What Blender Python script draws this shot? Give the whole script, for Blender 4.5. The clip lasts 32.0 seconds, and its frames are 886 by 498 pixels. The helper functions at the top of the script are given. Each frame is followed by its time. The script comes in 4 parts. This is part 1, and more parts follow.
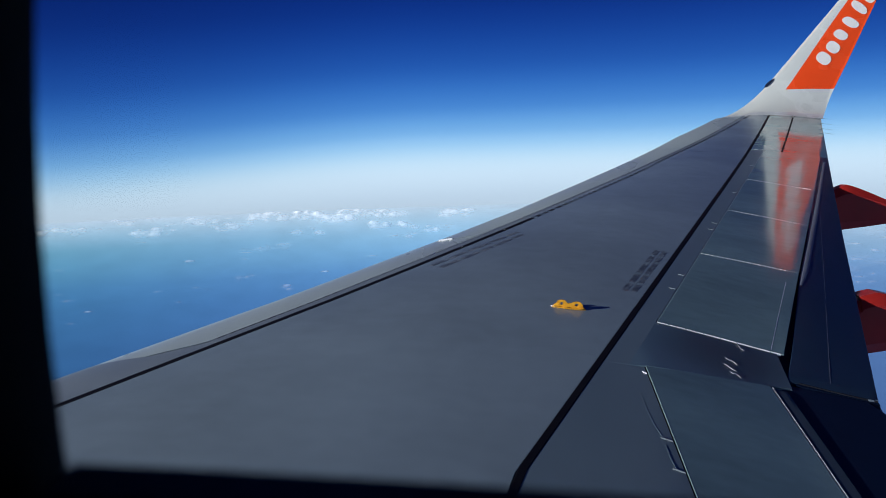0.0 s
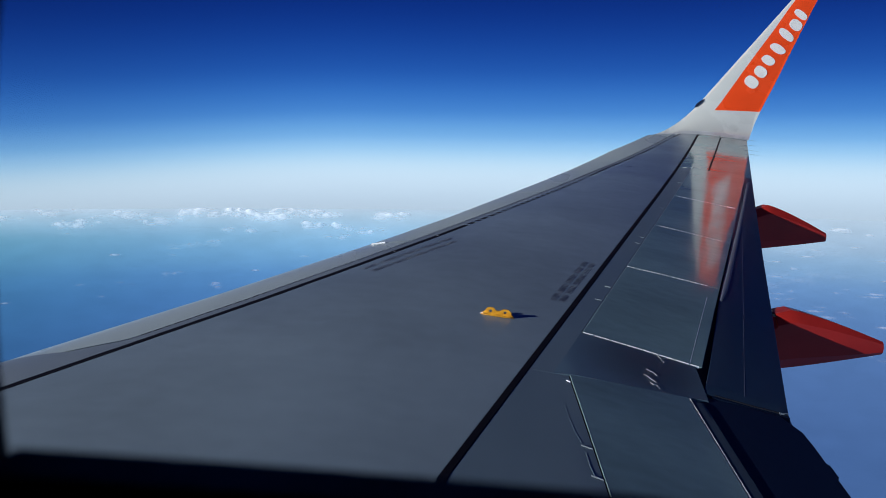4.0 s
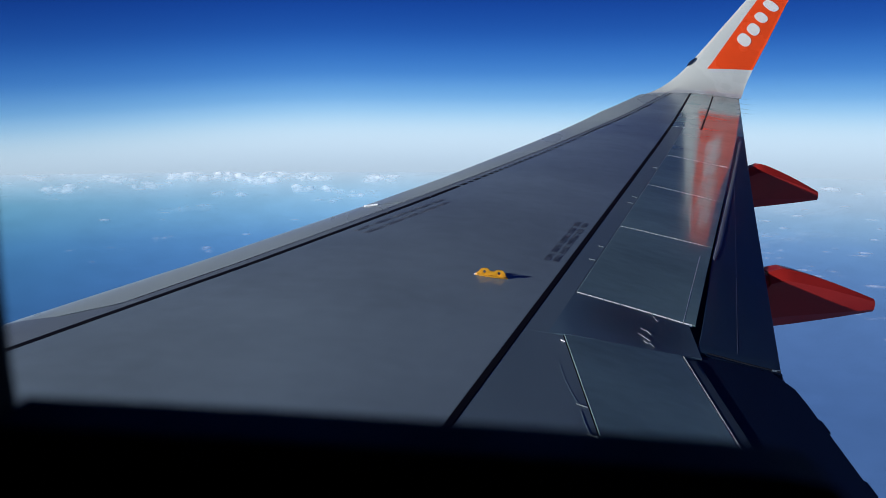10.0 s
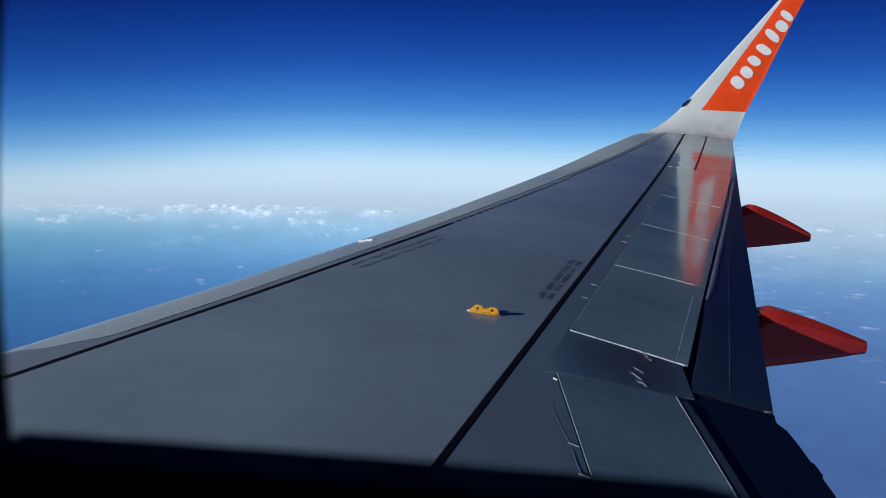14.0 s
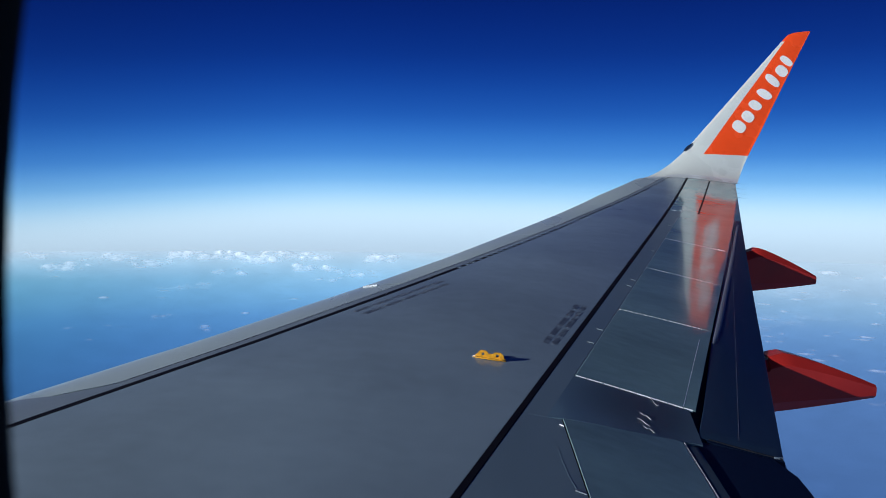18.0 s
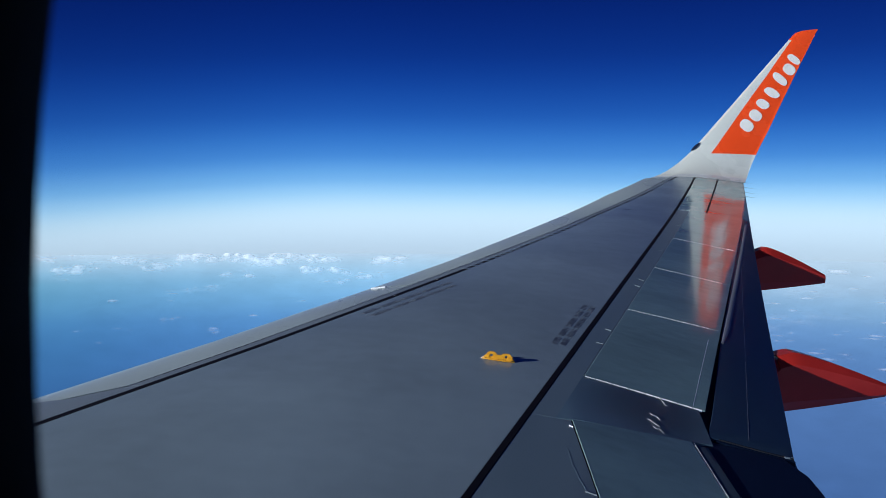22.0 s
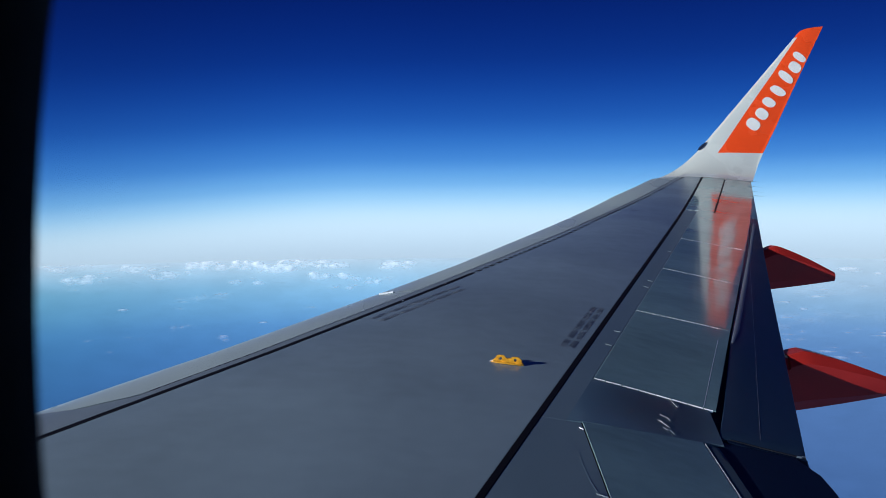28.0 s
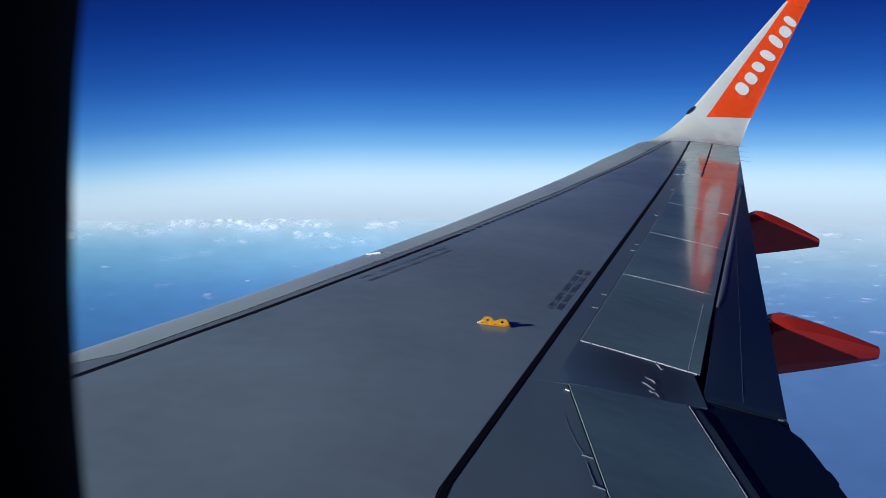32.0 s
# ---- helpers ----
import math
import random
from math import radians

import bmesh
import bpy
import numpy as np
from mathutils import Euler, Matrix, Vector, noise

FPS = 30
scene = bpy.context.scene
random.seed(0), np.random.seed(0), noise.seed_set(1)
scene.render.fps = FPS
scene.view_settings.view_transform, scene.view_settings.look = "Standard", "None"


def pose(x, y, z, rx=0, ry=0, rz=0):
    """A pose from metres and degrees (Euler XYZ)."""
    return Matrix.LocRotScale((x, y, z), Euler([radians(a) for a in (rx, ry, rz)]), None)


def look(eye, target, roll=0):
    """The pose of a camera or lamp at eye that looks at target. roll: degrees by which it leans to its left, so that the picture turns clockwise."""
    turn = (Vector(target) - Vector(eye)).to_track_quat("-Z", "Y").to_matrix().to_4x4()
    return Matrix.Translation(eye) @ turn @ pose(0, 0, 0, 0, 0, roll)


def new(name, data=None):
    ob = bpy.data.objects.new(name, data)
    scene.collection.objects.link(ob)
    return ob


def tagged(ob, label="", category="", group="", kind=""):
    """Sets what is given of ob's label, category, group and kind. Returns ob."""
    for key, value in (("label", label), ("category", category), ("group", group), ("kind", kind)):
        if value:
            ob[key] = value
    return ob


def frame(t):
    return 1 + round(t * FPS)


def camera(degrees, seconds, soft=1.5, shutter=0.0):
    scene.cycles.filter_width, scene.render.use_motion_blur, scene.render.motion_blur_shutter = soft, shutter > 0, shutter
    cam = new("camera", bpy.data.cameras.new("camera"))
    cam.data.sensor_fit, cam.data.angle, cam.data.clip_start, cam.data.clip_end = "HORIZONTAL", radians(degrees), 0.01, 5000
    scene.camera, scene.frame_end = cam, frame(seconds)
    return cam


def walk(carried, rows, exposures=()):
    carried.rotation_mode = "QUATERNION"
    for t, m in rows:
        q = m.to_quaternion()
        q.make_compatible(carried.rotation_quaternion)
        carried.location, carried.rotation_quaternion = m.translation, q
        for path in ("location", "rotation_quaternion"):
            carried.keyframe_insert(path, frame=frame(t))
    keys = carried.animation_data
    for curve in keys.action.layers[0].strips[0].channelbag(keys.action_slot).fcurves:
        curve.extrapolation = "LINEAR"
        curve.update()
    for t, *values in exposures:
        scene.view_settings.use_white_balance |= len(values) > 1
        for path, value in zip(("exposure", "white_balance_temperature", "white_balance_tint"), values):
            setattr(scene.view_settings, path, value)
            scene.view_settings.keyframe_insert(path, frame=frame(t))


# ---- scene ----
# ---- camera ----
LENS = 55.2
cam = camera(LENS, 32.0, soft=0.8)
cam.data.dof.use_dof = True
cam.data.dof.focus_distance = 9.0
cam.data.dof.aperture_fstop = 12.5
ROWS = [
    (0.0, pose(0.0015, 0.0216, -0.0073, 84.107, 1.845, 6.331)),
    (0.5, pose(0.0142, -0.0025, 0.0012, 82.618, -0.570, 3.905)),
    (1.0, pose(0.0072, 0.0067, -0.0014, 82.891, -1.146, 3.459)),
    (1.5, pose(0.0072, 0.0052, -0.0014, 83.135, -0.829, 4.210)),
    (2.0, pose(0.0060, 0.0062, -0.0013, 82.599, -1.233, 2.869)),
    (2.5, pose(0.0072, 0.0036, -0.0012, 81.971, -0.907, 2.729)),
    (3.0, pose(0.0083, 0.0010, -0.0017, 82.158, -0.595, 2.573)),
    (3.5, pose(0.0110, -0.0052, -0.0001, 84.366, -0.798, 2.116)),
    (5.5, pose(0.0089, -0.0019, -0.0006, 83.795, -0.651, 2.059)),
    (6.0, pose(0.0046, 0.0045, -0.0031, 83.087, -0.620, 1.971)),
    (6.5, pose(0.0052, 0.0015, -0.0029, 82.546, -0.995, 1.663)),
    (7.0, pose(-0.0032, 0.0171, -0.0084, 81.827, -0.361, 1.821)),
    (7.5, pose(-0.0008, 0.0118, -0.0073, 82.066, -0.431, 1.594)),
    (8.0, pose(-0.0038, 0.0161, -0.0092, 81.898, -0.511, 1.435)),
    (8.5, pose(-0.0028, 0.0150, -0.0089, 81.558, -0.319, 1.539)),
    (9.0, pose(-0.0064, 0.0205, -0.0109, 81.557, -0.494, 1.491)),
    (9.5, pose(-0.0022, 0.0142, -0.0103, 81.813, -0.248, 1.591)),
    (10.0, pose(-0.0031, 0.0148, -0.0103, 81.815, -0.329, 1.429)),
    (10.5, pose(-0.0038, 0.0161, -0.0102, 81.728, -0.347, 1.433)),
    (11.0, pose(-0.0057, 0.0194, -0.0113, 81.700, -0.340, 1.485)),
    (11.5, pose(-0.0031, 0.0153, -0.0102, 81.699, -0.323, 1.498)),
    (12.0, pose(-0.0030, 0.0146, -0.0101, 81.656, -0.435, 1.494)),
    (12.5, pose(-0.0048, 0.0170, -0.0113, 81.919, -0.815, 1.340)),
    (13.0, pose(-0.0012, 0.0099, -0.0084, 82.742, -0.731, 1.508)),
    (13.5, pose(0.0036, 0.0002, -0.0052, 83.256, -1.028, 1.207)),
    (14.0, pose(0.0021, 0.0024, -0.0055, 84.236, -1.184, 1.174)),
    (14.5, pose(0.0059, -0.0047, -0.0026, 85.721, -0.804, 1.348)),
    (16.5, pose(0.0033, -0.0033, -0.0023, 86.920, -0.926, 1.285)),
    (17.0, pose(0.0065, -0.0073, -0.0005, 87.090, -0.834, 1.401)),
    (17.5, pose(0.0046, -0.0035, -0.0007, 87.188, -0.775, 1.497)),
    (18.0, pose(0.0028, 0.0004, -0.0009, 87.251, -0.810, 1.457)),
    (18.5, pose(0.0019, 0.0013, 0.0004, 87.627, -0.734, 1.722)),
    (19.0, pose(0.0010, 0.0022, 0.0018, 87.233, -0.903, 1.547)),
    (19.5, pose(0.0016, -0.0004, 0.0008, 87.488, -0.981, 1.614)),
    (20.0, pose(0.0022, -0.0029, -0.0002, 87.598, -0.706, 1.727)),
    (20.5, pose(-0.0003, 0.0001, 0.0019, 87.695, -0.701, 1.871)),
    (21.0, pose(-0.0028, 0.0031, 0.0039, 87.301, -0.537, 1.913)),
    (21.5, pose(-0.0010, 0.0003, 0.0016, 87.366, -0.390, 1.938)),
    (22.0, pose(0.0009, -0.0026, 0.0008, 87.325, -0.405, 1.945)),
    (22.5, pose(0.0012, -0.0048, 0.0012, 87.281, -0.284, 1.976)),
    (23.0, pose(0.0016, -0.0070, 0.0018, 86.998, 0.011, 2.046)),
    (23.5, pose(0.0012, -0.0061, 0.0018, 87.146, -0.026, 2.036)),
    (24.0, pose(0.0009, -0.0051, 0.0018, 87.502, 0.138, 2.169)),
    (24.5, pose(0.0015, -0.0056, 0.0020, 87.507, 0.226, 2.218)),
    (25.0, pose(0.0021, -0.0060, 0.0025, 87.228, 0.264, 2.196)),
    (25.5, pose(0.0004, -0.0020, 0.0032, 87.176, 0.242, 2.116)),
    (27.5, pose(0.0030, -0.0028, 0.0036, 87.526, 0.618, 2.418)),
    (28.0, pose(0.0059, -0.0082, 0.0030, 87.596, 0.582, 2.451)),
    (28.5, pose(0.0016, -0.0032, 0.0026, 87.826, 0.431, 2.503)),
    (29.0, pose(-0.0026, 0.0019, 0.0026, 87.211, -0.344, 2.047)),
    (29.5, pose(-0.0008, -0.0070, 0.0032, 87.310, -0.245, 2.309)),
    (30.0, pose(-0.0029, -0.0048, 0.0042, 86.745, -0.136, 2.113)),
    (30.5, pose(-0.0072, 0.0003, 0.0056, 86.440, -0.352, 1.933)),
    (31.0, pose(-0.0070, -0.0047, 0.0059, 86.742, -0.555, 2.003)),
    (31.5, pose(-0.0069, -0.0044, 0.0038, 86.431, -0.557, 1.992)),
    (32.0, pose(-0.0144, 0.0113, 0.0027, 84.953, -0.227, 1.494)),
]
# the clip's white balance drifts a little bluer in its second half
walk(cam, ROWS, ((0.0, -0.06, 6190, 9), (6.0, -0.11, 6150, 9), (13.0, -0.11, 6140, 9), (17.0, 0.02, 5980, 6), (20.0, 0.0, 5980, 6), (28.5, 0.0, 5980, 6), (32.0, 0.0, 6090, 8)))

# ---- light: low sun ahead of the wing, thin blue air, bright haze on the horizon ----
SUN_EL, SUN_AZ = 14.0, 242.0          # degrees; azimuth clockwise from +y
sun_dir = Vector((math.sin(radians(SUN_AZ)) * math.cos(radians(SUN_EL)),
                  math.cos(radians(SUN_AZ)) * math.cos(radians(SUN_EL)), math.sin(radians(SUN_EL))))
sun = new("sun", bpy.data.lights.new("sun", "SUN"))
sun.data.energy, sun.data.angle, sun.data.color = 5.0, radians(0.5), (1.0, 0.98, 0.96)
sun.matrix_world = look(sun_dir * 50, (0, 0, 0))

HORIZON = -3.0                         # dip of the visible horizon, degrees
world = bpy.data.worlds.new("sky")
scene.world = world
world.use_nodes = True
wt = world.node_tree
wt.nodes.clear()

w_out = wt.nodes.new("ShaderNodeOutputWorld")
w_bg = wt.nodes.new("ShaderNodeBackground")
w_sky = wt.nodes.new("ShaderNodeTexSky")
w_sky.sky_type, w_sky.sun_disc = "NISHITA", False
w_sky.sun_elevation, w_sky.sun_rotation = radians(SUN_EL), radians(SUN_AZ)
w_sky.altitude, w_sky.air_density, w_sky.dust_density, w_sky.ozone_density = 10500, 1.0, 0.6, 2.0
w_scale = wt.nodes.new("ShaderNodeMix")
w_scale.data_type, w_scale.blend_type = "RGBA", "MULTIPLY"
w_scale.inputs[0].default_value = 1.0
w_scale.inputs[7].default_value = (0.08, 0.08, 0.08, 1)
w_co = wt.nodes.new("ShaderNodeTexCoord")
w_sep = wt.nodes.new("ShaderNodeSeparateXYZ")
w_asin = wt.nodes.new("ShaderNodeMath")
w_asin.operation = "ARCSINE"
w_map = wt.nodes.new("ShaderNodeMapRange")
w_map.inputs[1].default_value, w_map.inputs[2].default_value = radians(HORIZON), radians(HORIZON + 30)
w_ramp = wt.nodes.new("ShaderNodeValToRGB")
SKY = ((0.0, (0.66, 0.80, 0.93)), (0.035, (0.75, 0.92, 1.06)), (0.07, (0.84, 1.03, 1.17)), (0.10, (0.78, 1.02, 1.18)), (0.13, (0.52, 0.86, 1.15)), (0.165, (0.26, 0.60, 1.03)),
       (0.22, (0.076, 0.305, 0.82)), (0.31, (0.017, 0.108, 0.525)), (0.44, (0.004, 0.030, 0.27)), (0.62, (0.0013, 0.011, 0.135)), (1.0, (0.001, 0.005, 0.08)))


def fill_ramp(node, stops):
    el = node.color_ramp.elements
    while len(el) > 1:
        el.remove(el[-1])
    el[0].position, el[0].color = stops[0][0], (*stops[0][1], 1)
    for p, c in stops[1:]:
        e = el.new(p)
        e.color = (*c, 1)


fill_ramp(w_ramp, [(p, tuple(v / 1.3 for v in c)) for p, c in SKY])
w_ramp.color_ramp.interpolation = "B_SPLINE"
w_side = wt.nodes.new("ShaderNodeMapRange")             # the haze is thinner and dimmer ahead, square to the sun
w_side.interpolation_type = "SMOOTHSTEP"
w_side.inputs[1].default_value, w_side.inputs[2].default_value = -0.60, -0.12
w_ph = wt.nodes.new("ShaderNodeMath")
w_ph.operation = "MULTIPLY_ADD"
w_ph.inputs[1].default_value, w_ph.inputs[2].default_value = 0.16 * 1.3, 0.68 * 1.3
w_lift = wt.nodes.new("ShaderNodeMath")
w_lift.operation = "MULTIPLY_ADD"
w_lift.inputs[1].default_value, w_lift.inputs[2].default_value = radians(-1.6), radians(1.6)
w_el = wt.nodes.new("ShaderNodeMath")
w_el.operation = "ADD"
w_phase = wt.nodes.new("ShaderNodeVectorMath")
w_phase.operation = "SCALE"
w_mix = wt.nodes.new("ShaderNodeMix")
w_mix.data_type = "RGBA"
w_mix.inputs[0].default_value = 0.97
for a, b in ((w_co.outputs["Generated"], w_sep.inputs[0]), (w_sep.outputs[2], w_asin.inputs[0]), (w_asin.outputs[0], w_el.inputs[0]), (w_sep.outputs[0], w_side.inputs[0]),
             (w_side.outputs[0], w_lift.inputs[0]), (w_lift.outputs[0], w_el.inputs[1]), (w_el.outputs[0], w_map.inputs[0]), (w_side.outputs[0], w_ph.inputs[0]),
             (w_map.outputs[0], w_ramp.inputs[0]), (w_sky.outputs[0], w_scale.inputs[6]), (w_scale.outputs[2], w_mix.inputs[6]),
             (w_ph.outputs[0], w_phase.inputs["Scale"]), (w_ramp.outputs[0], w_phase.inputs[0]), (w_phase.outputs[0], w_mix.inputs[7]), (w_mix.outputs[2], w_bg.inputs[0]), (w_bg.outputs[0], w_out.inputs[0])):
    wt.links.new(a, b)
w_bg.inputs[1].default_value = 1.0


# ---- materials ----
def material(name, color, rough=0.5, metal=0.0, var=0.15, scale=3.0, stretch=(1, 1, 1), bump=0.0, bump_scale=40.0, coat=0.0, rough_var=0.08, spec=0.5):
    """Paint or plastic with variation at two scales, streaks along one axis, and fine relief."""
    m = bpy.data.materials.new(name)
    m.use_nodes = True
    nt = m.node_tree
    b = nt.nodes["Principled BSDF"]
    co = nt.nodes.new("ShaderNodeTexCoord")
    mp = nt.nodes.new("ShaderNodeMapping")
    mp.inputs["Scale"].default_value = stretch
    n1 = nt.nodes.new("ShaderNodeTexNoise")
    n1.inputs["Scale"].default_value, n1.inputs["Detail"].default_value = scale, 5
    n2 = nt.nodes.new("ShaderNodeTexNoise")
    n2.inputs["Scale"].default_value, n2.inputs["Detail"].default_value = scale * 11, 3
    add = nt.nodes.new("ShaderNodeMath")
    add.operation = "MULTIPLY_ADD"
    add.inputs[1].default_value = 0.35
    r = nt.nodes.new("ShaderNodeMapRange")
    r.inputs[1].default_value, r.inputs[2].default_value = 0.4, 0.95
    r.inputs[3].default_value, r.inputs[4].default_value = 1 - var, 1 + var
    mul = nt.nodes.new("ShaderNodeVectorMath")
    mul.operation = "SCALE"
    mul.inputs[0].default_value = color
    rr = nt.nodes.new("ShaderNodeMapRange")
    rr.inputs[1].default_value, rr.inputs[2].default_value = 0.35, 0.65
    rr.inputs[3].default_value, rr.inputs[4].default_value = max(0.02, rough - rough_var), rough + rough_var
    L = nt.links.new
    L(co.outputs["Object"], mp.inputs[0])
    L(mp.outputs[0], n1.inputs["Vector"])
    L(mp.outputs[0], n2.inputs["Vector"])
    L(n2.outputs[0], add.inputs[0])
    L(n1.outputs[0], add.inputs[2])
    L(add.outputs[0], r.inputs[0])
    L(r.outputs[0], mul.inputs["Scale"])
    L(mul.outputs[0], b.inputs["Base Color"])
    L(n1.outputs[0], rr.inputs[0])
    L(rr.outputs[0], b.inputs["Roughness"])
    b.inputs["Metallic"].default_value = metal
    b.inputs["Specular IOR Level"].default_value = spec
    b.inputs["Coat Weight"].default_value, b.inputs["Coat Roughness"].default_value = coat, 0.04
    if bump:
        nb = nt.nodes.new("ShaderNodeTexNoise")
        nb.inputs["Scale"].default_value, nb.inputs["Detail"].default_value = bump_scale, 2
        bp = nt.nodes.new("ShaderNodeBump")
        bp.inputs["Strength"].default_value, bp.inputs["Distance"].default_value = bump, 0.01
        L(co.outputs["Object"], nb.inputs["Vector"])
        L(nb.outputs[0], bp.inputs["Height"])
        L(bp.outputs[0], b.inputs["Normal"])
    return m


M_SKIN = material("grey wing paint", (0.212, 0.272, 0.306), 0.21, 0, 0.17, 1.1, (0.7, 0.8, 1.0), rough_var=0.05, spec=0.42)
M_SLAT = material("bare slat metal", (0.43, 0.50, 0.475), 0.32, 0.1, 0.08, 0.8, (1, 0.3, 1))
M_NOSE = material("grey fixed leading edge", (0.185, 0.222, 0.248), 0.4, 0, 0.10, 1.5)
M_SHROUD = material("satin grey shroud paint", (0.122, 0.170, 0.203), 0.38, 0, 0.12, 0.9, (1, 0.3, 1), 0.015, 3)
M_SPOILER = material("glossy spoiler paint", (0.206, 0.308, 0.293), 0.10, 0, 0.26, 1.6, (0.4, 1, 1), 0.035, 6, coat=0.15, rough_var=0.03)
M_GAP = material("satin panel between spoilers", (0.122, 0.190, 0.238), 0.40, 0, 0.14, 2.0, spec=0.28)
gn = M_GAP.node_tree                   # shade painted on the panel, deepest round the bonding wires, fading out across it
g_co, g_dist, g_rng, g_mul = (gn.nodes.new(k) for k in ("ShaderNodeTexCoord", "ShaderNodeVectorMath", "ShaderNodeMapRange", "ShaderNodeVectorMath"))
g_dist.operation, g_mul.operation = "DISTANCE", "SCALE"
g_dist.inputs[1].default_value = (1.12, 4.74, -0.98)
g_rng.interpolation_type = "SMOOTHSTEP"
g_rng.inputs[1].default_value, g_rng.inputs[2].default_value, g_rng.inputs[3].default_value, g_rng.inputs[4].default_value = 0.14, 0.70, 0.42, 1.0
g_base = gn.nodes["Principled BSDF"].inputs["Base Color"]
gn.links.new(g_base.links[0].from_socket, g_mul.inputs[0])
for p, q in ((g_co.outputs["Object"], g_dist.inputs[0]), (g_dist.outputs["Value"], g_rng.inputs[0]), (g_rng.outputs[0], g_mul.inputs["Scale"]), (g_mul.outputs[0], g_base)):
    gn.links.new(p, q)
# M_FLAP, M_FLAP2: grey flaps turned from the sun, their shade put into the colour
M_FLAP = material("flap paint in painted shade", (0.004, 0.010, 0.027), 0.5, 0, 0.25, 1.2, (1, 0.25, 1), 0.02, 5, spec=0.15)
M_LIP = material("slate trailing lip", (0.045, 0.066, 0.090), 0.6, 0, 0.2, 2.0, spec=0.15)
M_PALE = material("dark flap-end colour", (0.010, 0.011, 0.014), 0.6, 0, 0.35, 9.0)
M_FLAP2 = material("flap paint in lighter painted shade", (0.017, 0.035, 0.063), 0.42, 0, 0.25, 1.2, (1, 0.25, 1), 0.02, 5, spec=0.25)
M_STRIP = material("pale highlight strip and seam", (0.18, 0.20, 0.24), 0.55, 0, 0.2, 3.0, (1, 0.2, 1), spec=0.3)
M_LOWER = material("lower skin", (0.25, 0.26, 0.28), 0.5, 0, 0.1, 1.0)
M_SEAL = material("black sealant", (0.004, 0.004, 0.007), 0.7, 0, 0.3, 8.0, spec=0.15)
M_DARK = material("dark gap shade and slat edge", (0.02, 0.022, 0.028), 0.8, 0, 0.3, 8.0)
M_EDGE = material("white edge glints and bright metal", (0.84, 0.85, 0.86), 0.4, 0.0, 0.3, 14.0)
M_WHITE = material("white gloss paint", (0.605, 0.62, 0.56), 0.25, 0, 0.05, 2.0, coat=0.3)
# grey step between the wing skin and the white of the winglet
M_ROOT = material("pale grey root band", (0.52, 0.54, 0.54), 0.25, 0, 0.12, 3.0, coat=0.2)
M_ORANGE = material("orange gloss paint", (0.92, 0.080, 0.011), 0.25, 0, 0.06, 2.0, coat=0.3)
M_MARK = material("white logo paint", (0.84, 0.81, 0.73), 0.35, 0, 0.04, 5.0)
M_RED = material("red fairing paint", (0.33, 0.018, 0.013), 0.42, 0, 0.15, 2.0, spec=0.22)
M_YELLOW = material("yellow fitting paint", (0.76, 0.36, 0.018), 0.4, 0, 0.30, 45.0)
M_HOLE = material("dark recess", (0.26, 0.10, 0.008), 0.7, 0, 0.3, 30.0)
M_STENCIL = material("faded stencil paint", (0.072, 0.092, 0.116), 0.45, 0, 0.8, 30.0)
M_LAMP = material("dark lamp glass", (0.015, 0.02, 0.04), 0.06, 0, 0.1, 5.0)
M_WICK = material("grey wick", (0.10, 0.10, 0.11), 0.6, 0, 0.1, 20.0)
# pale cabin panels seen against the light: their black is put into these colours
M_TRIM = material("window trim with backlit black", (0.005, 0.0055, 0.017), 0.75, 0, 0.3, 30.0, bump=0.1, bump_scale=400)
M_CABIN = material("cabin lining with painted dimness", (0.02, 0.02, 0.024), 0.85, 0, 0.25, 12.0, bump=0.1, bump_scale=200)
M_HULL = material("white hull paint", (0.7, 0.7, 0.7), 0.35, 0, 0.05, 1.0)


# ---- mesh helpers ----
def mesh_ob(name, verts, faces, mats, parent=None, label="", smooth=True, mi=None):
    me = bpy.data.meshes.new(name)
    me.from_pydata([tuple(v) for v in verts], [], faces)
    for m in mats if isinstance(mats, (list, tuple)) else [mats]:
        me.materials.append(m)
    if mi is not None:
        me.polygons.foreach_set("material_index", mi)
    bm = bmesh.new()
    bm.from_mesh(me)
    bmesh.ops.recalc_face_normals(bm, faces=bm.faces)
    bm.to_mesh(me)
    bm.free()
    if smooth:
        me.polygons.foreach_set("use_smooth", [True] * len(me.polygons))
        me.set_sharp_from_angle(angle=radians(20))
    ob = new(name, me)
    if parent is not None:
        ob.parent = parent
        ob.matrix_parent_inverse = parent.matrix_world.inverted()
    return tagged(ob, label)


def thing(name, at, label, category, group="", kind=""):
    ob = new(name)
    ob.empty_display_size = 0.1
    ob.location = at
    ob.matrix_world = Matrix.Translation(at)
    return tagged(ob, label, category, group, kind)


